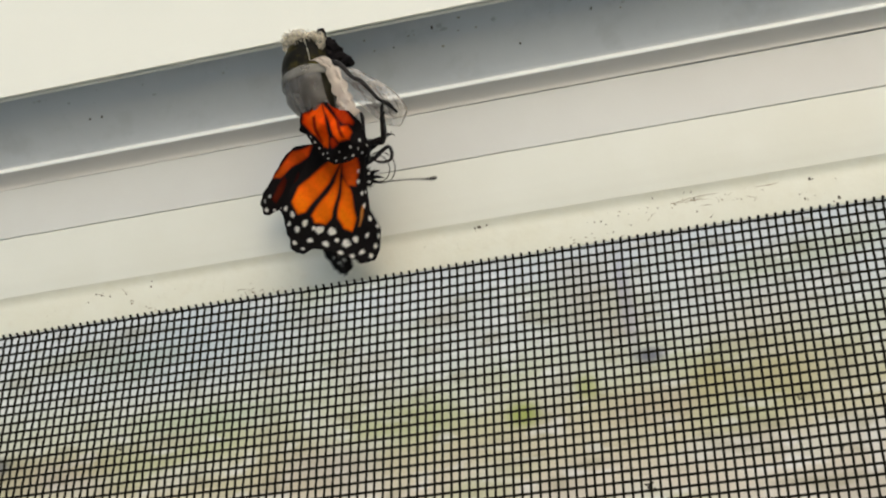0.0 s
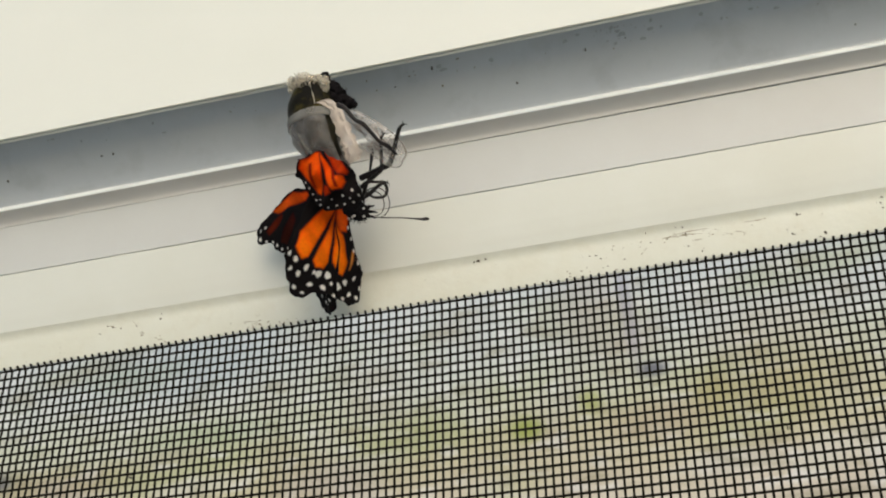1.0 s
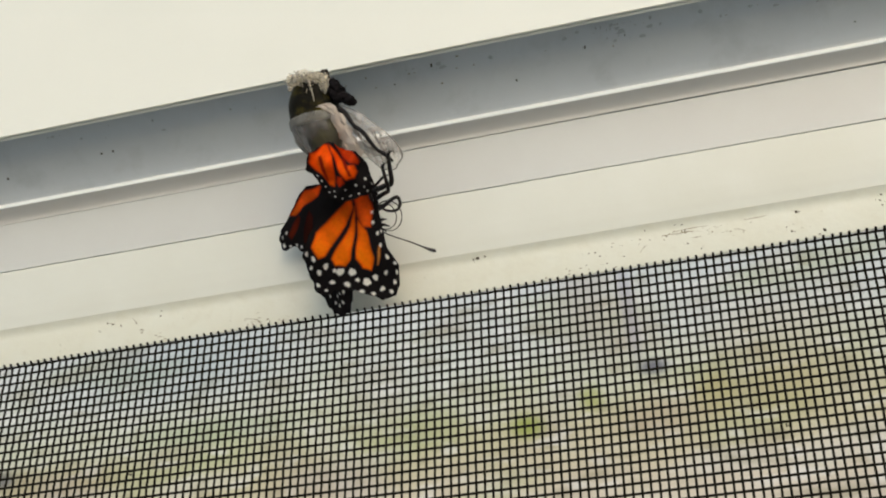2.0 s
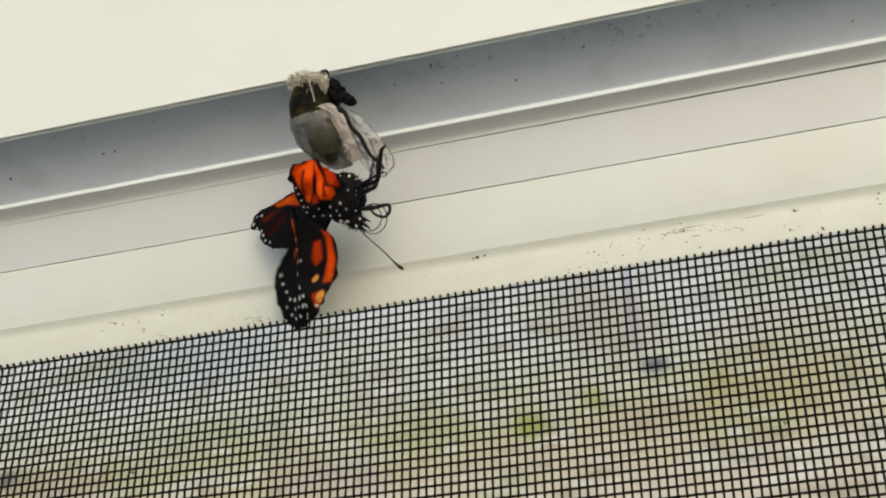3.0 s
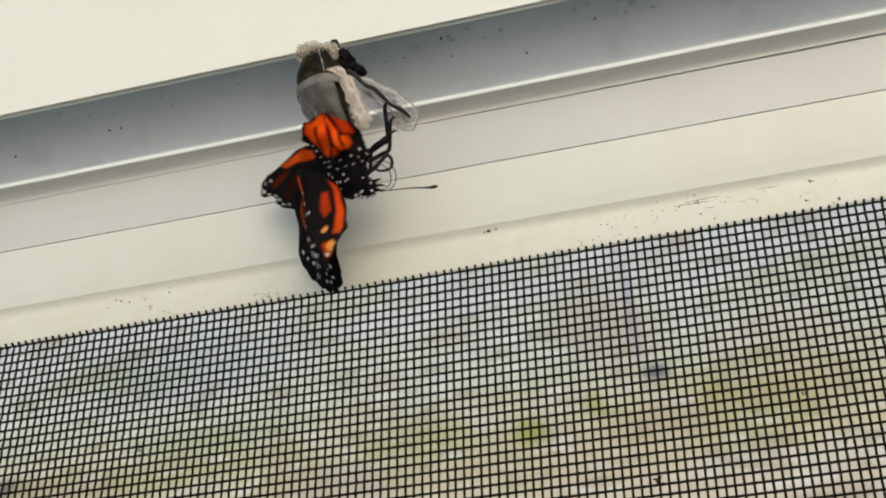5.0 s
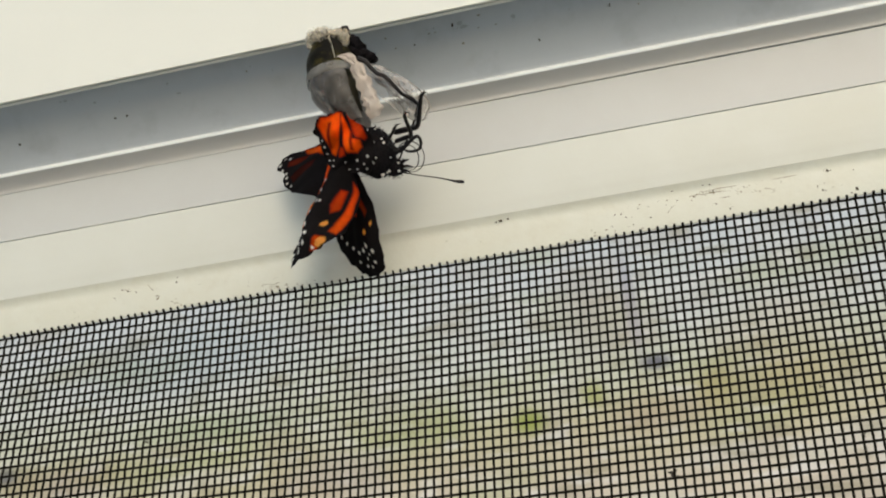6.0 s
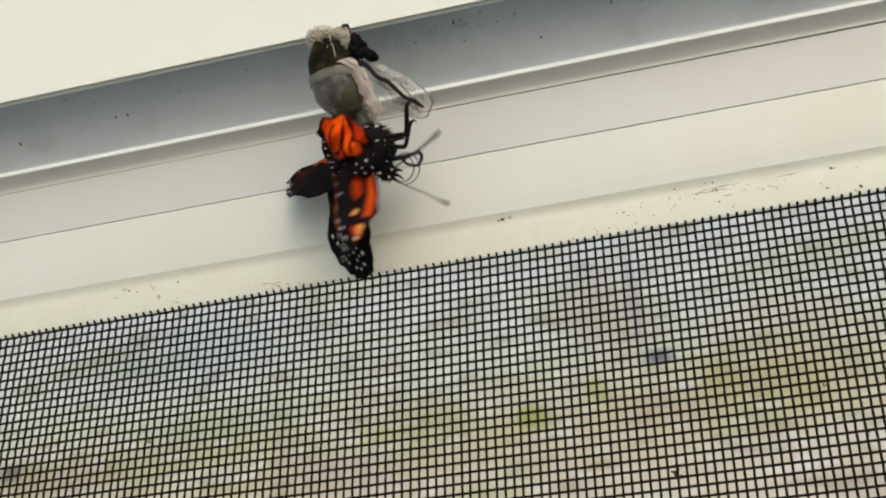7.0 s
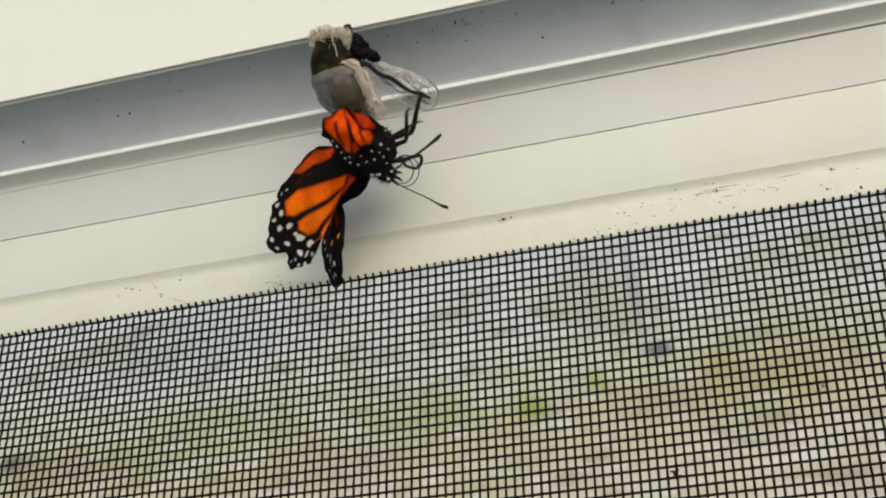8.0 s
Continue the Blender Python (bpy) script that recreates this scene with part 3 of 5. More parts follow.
def wing(name, outline, centre, shape, cells, spots, parent, label, rings=56, around=260, seed=1, hinge=None):
    """A wing sheet inside a scalloped outline. cells: (colour, polygon); spots: (x, y, rx, ry, colour). shape(x, y) bends it.
    hinge: ((x, y), (x, y)), a crease along a vein; what lies beyond it is a part of its own that can fold."""
    rnd = np.random.RandomState(seed)
    edge = smooth_loop(outline, around)
    turn = np.linspace(0, 2 * np.pi, around, endpoint=False)
    ragged = 1 + 0.014 * np.sin(turn * 17 + seed) + 0.007 * np.sin(turn * 29 + 2 * seed)
    edge = np.array(centre) + (edge - np.array(centre)) * ragged[:, None]
    r = np.linspace(0, 1, rings + 1)[1:] ** 0.9
    x = np.concatenate([[centre[0]], (centre[0] + np.outer(r, edge[:, 0] - centre[0])).ravel()])
    y = np.concatenate([[centre[1]], (centre[1] + np.outer(r, edge[:, 1] - centre[1])).ravel()])
    wx = x + 0.8 * np.sin(y * 0.13 + seed)
    wy = y + 1.0 * np.sin(x * 0.15 + seed * 2)
    col = np.tile(np.array(BLACK), (len(x), 1))
    for colour, poly in cells:
        k = np.clip(inside(poly, wx, wy) / 3.0 + 0.5, 0, 1)[:, None]
        shade = 1 + 0.16 * np.sin(x * 0.11 + y * 0.07 + seed)[:, None]
        tint = np.array(colour) * shade * np.stack([np.ones(len(x)), 0.62 + 0.48 * np.clip(-y / 110 + 0.1, 0, 1), np.ones(len(x))], 1)
        near_vein = np.clip(1 - inside(poly, wx, wy) / 6.0, 0, 1)[:, None]
        tint = tint * (1 - near_vein * np.array([0.16, 0.42, 0.3]))
        col = col * (1 - k) + tint * k
    for sx, sy, rx, ry, colour in spots:
        c, d = math.cos(sx * 0.7), math.sin(sx * 0.7)
        ux, uy = (wx - sx) / (0.78 * rx), (wy - sy) / (0.78 * ry)
        q = 1 - np.hypot(c * ux + d * uy, 1.18 * (c * uy - d * ux)) * (1 + 0.07 * np.sin(3 * np.arctan2(uy, ux) + sx) + 0.06 * np.sin(5 * np.arctan2(uy, ux) + sy))
        k = np.clip(q * min(rx, ry) / 1.5 + 0.5, 0, 1)[:, None]
        col = col * (1 - k) + np.array(colour) * k
    pts = np.stack(shape(x, y), 1)
    pts[:, 2] += 3.2 * np.sin(x * 0.05 + 0.03 * y + seed) + 2.6 * np.sin(y * 0.06 + seed) + 0.8 * np.sin(x * 0.17 - y * 0.05)
    faces = [(0, 1 + k, 1 + (k + 1) % around) for k in range(around)]
    for i in range(rings - 1):
        a, b = 1 + i * around, 1 + (i + 1) * around
        faces += [(a + k, b + k, b + (k + 1) % around, a + (k + 1) % around) for k in range(around)]
    if hinge:
        (hx, hy), (kx, ky) = hinge
        beyond = [x[list(f)].mean() > hx + (kx - hx) * (y[list(f)].mean() - hy) / (ky - hy) for f in faces]
        outer = [f for f, b in zip(faces, beyond) if b]
        faces = [f for f, b in zip(faces, beyond) if not b]
        fold_part = wing_sheet("wing_fold", pts, outer, col)
    ob = wing_sheet(name, pts, faces, col)
    ob.parent = parent
    tagged(ob, label)
    if hinge:
        fold_part.parent = ob
        tagged(fold_part, "folding outer half of the orange and black wing")
    return ob


def wing_sheet(name, pts, faces, col):
    """One thin sheet of scales from points in the drawing's units and their colours."""
    used = sorted({i for f in faces for i in f})
    place = {i: k for k, i in enumerate(used)}
    pts, col = pts[used], col[used]
    me = bpy.data.meshes.new(name)
    me.from_pydata((pts * U).tolist(), [], [[place[i] for i in f] for f in faces])
    me.polygons.foreach_set("use_smooth", [True] * len(me.polygons))
    att = me.color_attributes.new("drawing", "FLOAT_COLOR", "POINT")
    att.data.foreach_set("color", np.hstack([np.clip(col, 0, 1), np.ones((len(col), 1))]).ravel())
    me.materials.append(wing_mat)
    ob = new(name, me)
    thick = ob.modifiers.new("thickness", "SOLIDIFY")
    thick.thickness, thick.offset = 0.00009, 0
    return ob


def fold(x0, radius, degrees, bow=0.0, slant=0.0):
    """Bends a sheet backwards past an upright line at x0, which moves out by slant towards the tip."""
    top = radians(degrees)

    def shape(x, y):
        line = x0 + 0.6 * slant * (np.clip((-y - 25) / 65, 0, 1) - 1) + slant * np.clip((-y - 90) / 32, 0, 1)
        s = np.maximum(x - line, 0)
        a = np.minimum(s / radius, top)
        rest = np.maximum(s - radius * top, 0)
        near = np.minimum(x, line)
        px = near + radius * np.sin(a) + rest * np.cos(top)
        pz = -radius * (1 - np.cos(a)) - rest * np.sin(top)
        pz = pz - bow * ((near - line + 60) / 60) ** 2 * 6 - bow * (np.minimum(y, 0) / 100) ** 2 * 6
        return px, y, pz
    return shape


CREASE = ((9, 10), (14, -185))


def forewing_near(parent):
    outline = [(-34, 14), (0, 18), (34, 14), (66, 6), (94, -10), (110, -44), (118, -80), (119, -104), (112, -126), (102, -142), (90, -156), (76, -172), (62, -182), (48, -182), (30, -175), (10, -168), (-10, -164), (-32, -164),
               (-52, -172), (-66, -166), (-74, -148), (-80, -128), (-87, -106), (-84, -86), (-74, -64), (-60, -36), (-46, -8)]
    cells = [(ORANGE, [(4, 4), (-14, -14), (-62, -60), (-71, -86), (-60, -107), (-47, -101), (-8, -48), (5, -18)]),
             (ORANGE, [(8, -16), (0, -48), (-37, -107), (-31, -120), (-13, -121), (-3, -108), (9, -48)]),
             (ORANGE, [(13, -40), (9, -84), (6, -108), (18, -127), (33, -130), (39, -106), (27, -60)]),
             ((0.85, 0.16, 0.008), [(8, 6), (34, 4), (40, -22), (36, -52), (22, -54), (12, -32)]),
             (TAN, [(49, -86), (52, -84), (50, -104), (45, -120), (43, -120), (46, -100)]),
             ((0.80, 0.12, 0.006), [(84, -8), (96, -18), (110, -60), (114, -100), (102, -102), (96, -60)]),
             (RED, [(70, -30), (80, -26), (88, -60), (80, -72), (72, -60)]), (RED, [(92, -116), (104, -112), (106, -138), (96, -142)])]
    spots = [(-22, -131, 9, 9, WHITE), (-1, -131, 9, 9, WHITE), (24, -151, 10, 9, WHITE), (-11, -153, 8, 6, WHITE), (-37, -148, 7, 5, WHITE), (-48, -119, 6, 8, WHITE), (-69, -107, 5, 7, WHITE),
             (-60, -131, 6, 7, WHITE), (13, -168, 7, 5, WHITE), (34, -171, 6, 4, WHITE), (50, -164, 6, 6, WHITE), (66, -170, 5, 5, WHITE), (40, -142, 6, 8, WHITE), (62, -108, 4, 6, WHITE), (76, -118, 5, 4, WHITE),
             (80, -134, 4, 6, WHITE), (74, -152, 5, 5, WHITE), (59, -136, 4, 6, WHITE), (46, -64, 3, 5, WHITE), (40, -44, 3, 5, WHITE), (52, -86, 3, 5, WHITE), (38, -26, 2.5, 4, WHITE), (54, -62, 2.5, 4, WHITE),
             (-64, -154, 5, 5, WHITE), (-50, -162, 4, 3, WHITE), (-80, -96, 4, 6, WHITE), (-75, -122, 4, 5, WHITE), (-32, -128, 4, 5, WHITE), (8, -146, 5, 5, WHITE), (104, -122, 8, 14, TAN), (88, -92, 7, 8, TAN), (98, -136, 4, 4, WHITE)]
    return wing("forewing", outline, (10, -84), fold(46, 15, 104, 0.7, 20), cells, spots, parent, "orange wing with black veins and white-spotted black edge", seed=1, hinge=CREASE)


def forewing_far(parent):
    outline = [(-20, 8), (14, 8), (34, -10), (46, -44), (54, -90), (58, -130), (58, -168), (50, -194), (30, -206), (6, -206), (-16, -198), (-38, -182), (-56, -160), (-70, -134), (-76, -108), (-66, -76), (-50, -42), (-34, -14)]
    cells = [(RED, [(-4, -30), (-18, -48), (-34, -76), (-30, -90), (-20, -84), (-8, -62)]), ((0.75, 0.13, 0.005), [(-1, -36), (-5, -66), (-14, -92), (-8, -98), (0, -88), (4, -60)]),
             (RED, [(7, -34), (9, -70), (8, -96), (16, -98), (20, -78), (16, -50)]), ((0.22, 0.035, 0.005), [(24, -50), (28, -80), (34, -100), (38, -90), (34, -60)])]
    spots = [(-40, -140, 5, 5, WHITE), (-22, -152, 5, 5, WHITE), (-4, -160, 6, 5, WHITE), (14, -158, 5, 6, WHITE), (30, -150, 5, 6, WHITE), (-56, -128, 4, 5, WHITE), (-14, -178, 4, 4, WHITE),
             (4, -186, 4, 4, WHITE), (22, -190, 5, 4, WHITE), (36, -180, 4, 4, WHITE), (42, -160, 4, 5, WHITE), (32, -126, 5, 7, TAN), (46, -112, 3, 6, TAN), (16, -174, 4, 4, WHITE), (32, -166, 3, 3, WHITE)]
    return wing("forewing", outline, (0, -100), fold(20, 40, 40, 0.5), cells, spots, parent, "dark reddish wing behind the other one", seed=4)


def hindwing_near(parent):
    outline = [(-54, 34), (-42, 42), (-28, 52), (-14, 54), (-4, 46), (10, 42), (28, 36), (44, 20), (50, 2), (58, -16), (52, -32), (32, -40), (8, -47), (-8, -45), (-22, -34), (-36, -16), (-46, 0), (-58, 8), (-56, 26)]
    cells = [(ORANGE, [(-52, 34), (-40, 41), (-28, 51), (-20, 50), (-15, 26), (-8, -2), (-10, -22), (-18, -20), (-30, -2), (-42, 10), (-54, 20)]),
             (ORANGE, [(-18, 50), (-4, 34), (12, 12), (24, 14), (30, 4), (24, -8), (8, -12), (0, 0), (-8, 20), (-16, 38)]),
             ((0.80, 0.12, 0.005), [(-8, 50), (16, 40), (32, 22), (30, 16), (16, 16), (4, 30)]), (RED, [(-5, -4), (2, -6), (6, -16), (-3, -22), (-7, -14)]),
             ((0.34, 0.035, 0.004), [(-38, 30), (-33, 32), (-25, 6), (-20, -12), (-24, -10), (-30, 4)]), ((0.30, 0.03, 0.004), [(2, 28), (7, 26), (14, 6), (18, -6), (13, -6), (8, 8)])]
    spots = [(-38, -2, 1.4, 1.8, WHITE), (-32, -12, 1.4, 1.9, WHITE), (-26, -22, 1.4, 1.9, WHITE), (-18, -32, 1.8, 1.8, WHITE), (-8, -39, 2.1, 1.6, WHITE), (4, -41, 2.1, 1.6, WHITE), (18, -38, 1.9, 1.6, WHITE), (32, -34, 1.9, 1.9, WHITE),
             (46, -28, 1.9, 1.9, WHITE), (26, -20, 2.7, 2.7, WHITE), (8, -27, 1.6, 1.6, WHITE), (42, -8, 2.4, 2.9, WHITE), (53, -16, 1.8, 2.1, WHITE), (-10, -30, 1.4, 1.4, WHITE), (40, -22, 1.6, 1.6, WHITE)]

    def shape(x, y):
        z = 9 * np.cos(x * 0.035) * np.cos(y * 0.03) + 6.4 * np.sin(x * 0.15 - y * 0.07) + 2.6 * np.sin(x * 0.07 + y * 0.14 + 1)
        return x, y, z
    return wing("hindwing", outline, (-2, -4), shape, cells, spots, parent, "small crumpled orange wing with a white-dotted black edge", 34, 200, 7)


def hindwing_far(parent):
    outline = [(0, 16), (-40, 22), (-70, 16), (-95, -4), (-116, -30), (-136, -56), (-142, -72), (-138, -90), (-128, -92), (-108, -86), (-98, -96), (-84, -101), (-58, -99), (-30, -90), (10, -70), (34, -40), (36, 6), (20, 22)]
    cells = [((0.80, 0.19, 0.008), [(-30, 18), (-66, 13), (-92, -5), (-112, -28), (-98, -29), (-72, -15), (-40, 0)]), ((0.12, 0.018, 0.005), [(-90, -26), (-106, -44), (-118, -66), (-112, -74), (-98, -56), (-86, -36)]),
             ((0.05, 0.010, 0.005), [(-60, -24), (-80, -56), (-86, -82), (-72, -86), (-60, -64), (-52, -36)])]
    spots = [(-132, -82, 5, 5, WHITE), (-122, -60, 2.5, 4, WHITE), (-132, -66, 2, 4, WHITE), (-118, -86, 3, 3, WHITE), (-94, -88, 3, 4, WHITE), (-84, -95, 3, 3, WHITE), (-70, -93, 3, 3, WHITE), (-104, -84, 3, 3, WHITE)]
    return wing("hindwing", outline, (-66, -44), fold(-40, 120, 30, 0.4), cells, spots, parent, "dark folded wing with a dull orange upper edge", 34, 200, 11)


def blob(bm, centre, radii, seed=0, rough=0.06, sub=4, freq=3.0):
    """A lumpy ellipsoid, units of the drawing."""
    made = bmesh.ops.create_icosphere(bm, subdivisions=sub, radius=1)["verts"]
    off = Vector((seed * 3.7, seed * 1.3, seed * 2.1))
    for v in made:
        k = 1 + rough * noise.noise(v.co * freq + off) + rough * 0.5 * noise.noise(v.co * freq * 2.7 + off)
        v.co = Vector([(c + v.co[i] * r * k) * U for i, (c, r) in enumerate(zip(centre, radii))])


def tube(bm, points, radii, sides=8, n=24):
    p = smooth_line(points, n)
    r = np.interp(np.linspace(0, 1, n), np.linspace(0, 1, len(radii)), radii)
    sweep(bm, p * U, r * U, sides)


def hairs(bm, centre, radii, count, length, seed):
    rnd = random.Random(seed)
    for _ in range(count):
        d = Vector([rnd.gauss(0, 1) for _ in range(3)]).normalized()
        a = Vector([(c + d[i] * r * 0.95) for i, (c, r) in enumerate(zip(centre, radii))])
        b = a + (d + Vector([rnd.gauss(0, 0.4) for _ in range(3)])).normalized() * length * rnd.uniform(0.5, 1.2)
        sweep(bm, [a * U, (a + b) / 2 * U, b * U], [0.7 * U, 0.5 * U, 0.15 * U], 3, False)


def body(parent):
    """Thorax and head; its origin is where the feelers spring from the head."""
    bm = bmesh.new()
    blob(bm, (-30, 42, 0), (38, 46, 30), 2, 0.08)
    hairs(bm, (-30, 42, 0), (38, 46, 30), 320, 8, 5)
    thorax = part("thorax", bm, fuzz_mat, parent, "black furry thorax with white dots")
    rnd = random.Random(12)
    for k in range(26):
        a, b = rnd.uniform(-0.9, 1.35), rnd.uniform(-1.3, 1.1)
        d = Vector((math.sin(a) * math.cos(b), math.sin(b), math.cos(a) * math.cos(b)))
        bm = bmesh.new()
        blob(bm, (-30 + d.x * 38, 42 + d.y * 46, d.z * 30.5), (rnd.uniform(1.6, 3.0), rnd.uniform(1.6, 3.0), 2.0), k, 0.15, 2)
        part("white_dot", bm, dot_mat, thorax)
    bm = bmesh.new()
    blob(bm, (-6, 4, 0), (17, 16, 16), 3, 0.08, 3)
    hairs(bm, (-6, 4, 0), (17, 16, 16), 150, 9, 6)
    head = part("head", bm, fuzz_mat, thorax, "small black furry head")
    for x, y, z in ((-10, 14, 14), (0, -6, 14), (-16, 0, 15), (4, 8, 12)):
        bm = bmesh.new()
        blob(bm, (x, y, z), (2.6, 2.6, 2), 1, 0.1, 2)
        part("white_dot", bm, dot_mat, thorax)
    bm = bmesh.new()
    tube(bm, [(0, -6, 2), (30, -18, 6), (66, -30, 6), (96, -42, 2), (104, -44, 1), (110, -46, 0)], [1.5, 1.1, 1.1, 1.3, 3.2, 3.4, 2.0], 8, 40)
    part("antenna", bm, black_mat, thorax, "thin club-tipped feeler")
    bm = bmesh.new()
    tube(bm, [(2, 6, 4), (28, 30, -2), (54, 52, -6), (72, 70, -8), (78, 76, -8), (84, 84, -8)], [1.6, 1.5, 2.0, 2.4, 3.6, 3.6, 2.0], 8, 40)
    part("antenna", bm, black_mat, thorax, "thin club-tipped feeler")
    for r, dx, seed in ((20, 0, 1), (24, 8, 2)):
        bm = bmesh.new()
        pts = [(4 + dx * 0.3 + r * (0.9 + math.cos(a) * 1.0), 12 + r * 1.15 * math.sin(a), 4 * math.sin(a * 2 + seed)) for a in np.linspace(2.6, -2.5, 12)]
        tube(bm, pts, [1.3, 1.0, 0.9, 0.6], 6, 40)
        part("proboscis", bm, black_mat, thorax, "thin curled sucking tube")
    for a, b in (((4, 0, 6), (26, -8, 10)), ((4, 6, 8), (24, 6, 14)), ((2, -6, 6), (18, -16, 10))):
        bm = bmesh.new()
        tube(bm, [a, tuple((p + q) / 2 + 1.5 for p, q in zip(a, b)), b], [3.6, 2.6, 0.8], 7, 12)
        part("palp", bm, fuzz_mat, thorax)
    bm = bmesh.new()
    tube(bm, [(0, 26, 6), (22, 30, 8), (40, 38, 8), (52, 40, 6), (54, 28, 4), (46, 18, 4), (30, 20, 6), (20, 28, 8)], [4.8, 4.2, 3.4, 3.2, 3.0, 2.8, 2.6, 2.0], 7, 44)
    part("leg", bm, black_mat, thorax, "folded black foreleg")
    return thorax


def leg(parent, bend, length, thick=1.0):
    """A jointed leg that reaches along +x from its origin."""
    bm = bmesh.new()
    pts = [(0, 0, 0), (length * 0.30, bend * 0.7, 2), (length * 0.46, bend, 3), (length * 0.74, bend * 0.45, 1), (length * 0.92, bend * 0.1, 0), (length, -3, -2)]
    tube(bm, pts, [r * thick for r in (5.6, 5.2, 4.8, 4.0, 3.6, 2.2)], 7, 30)
    rnd = random.Random(int(length))
    p = smooth_line(pts, 24)
    for q in p[8:]:
        a = Vector(q)
        d = Vector((0.5, rnd.uniform(-1, 1), rnd.uniform(-1, 1))).normalized()
        sweep(bm, [a * U, (a + d * 4.5) * U], [0.5 * U, 0.15 * U], 3, False)
    for s in (1, -1):
        tube(bm, [(length, -3, -2), (length + 4, -3 + 3 * s, -1), (length + 5, -5 + 5 * s, 0)], [1.2, 0.9, 0.4], 5, 8)
    return part("leg", bm, black_mat, parent, "thin jointed black leg")


def butterfly():
    fly = tagged(empty("butterfly", HANG), "orange and black butterfly with crumpled wings hanging from its shell", "butterfly")
    bm = bmesh.new()
    blob(bm, (0, 0, 0), (31, 56, 26), 5, 0.04, 4, 4)
    for v in bm.verts:
        v.co *= 1 + 0.04 * math.sin(v.co.y / U * 0.42)
    abdomen = part("abdomen", bm, olive_mat, fly, "olive brown ringed abdomen")
    abdomen.location = (-45 * U, 112 * U, -8 * U)
    abdomen.rotation_euler = (0, 0, radians(18))
    return {"fly": fly, "fore_far": forewing_far(fly), "hind_far": hindwing_far(fly), "thorax": body(fly), "fore_near": forewing_near(fly), "hind_near": hindwing_near(fly),
            "legs": [leg(fly, -26, 124), leg(fly, -22, 106, 0.8), leg(fly, 16, 88, 0.65)]}


# ---------------------------------------------------------------- the empty shell
def revolve(bm, stations, arc=(0, 360), sides=40, seed=0, rough=0.03):
    """Rings at (x, y, rx, rz), units of the drawing, wrinkled a little."""
    a0, a1 = radians(arc[0]), radians(arc[1])
    full = arc[1] - arc[0] >= 360
    st = smooth_line(stations, 36)
    rings = []
    for i, (x, y, rx, rz) in enumerate(st):
        ring = []
        for k in range(sides if full else sides + 1):
            a = a0 + (a1 - a0) * k / sides
            w = 1 + rough * noise.noise(Vector((math.cos(a) * 2.2, math.sin(a) * 2.2, y * 0.05 + seed)))
            ring.append(bm.verts.new(Vector((x + rx * w * math.cos(a), y, rz * w * math.sin(a))) * U))
        rings.append(ring)
    for r, s in zip(rings, rings[1:]):
        n = len(r)
        for k in range(n if full else n - 1):
            bm.faces.new((r[k], r[(k + 1) % n], s[(k + 1) % n], s[k]))
    return rings


def lean(ob):
    """Hangs a part of the shell plumb, with a slight tilt to the side."""
    mid = pose(-62 * U, 140 * U, 0)
    ob.matrix_basis = mid @ pose(0, 0, 0, 0, 0, 14) @ pose(0, 0, 0, -23, 0, 0) @ mid.inverted()


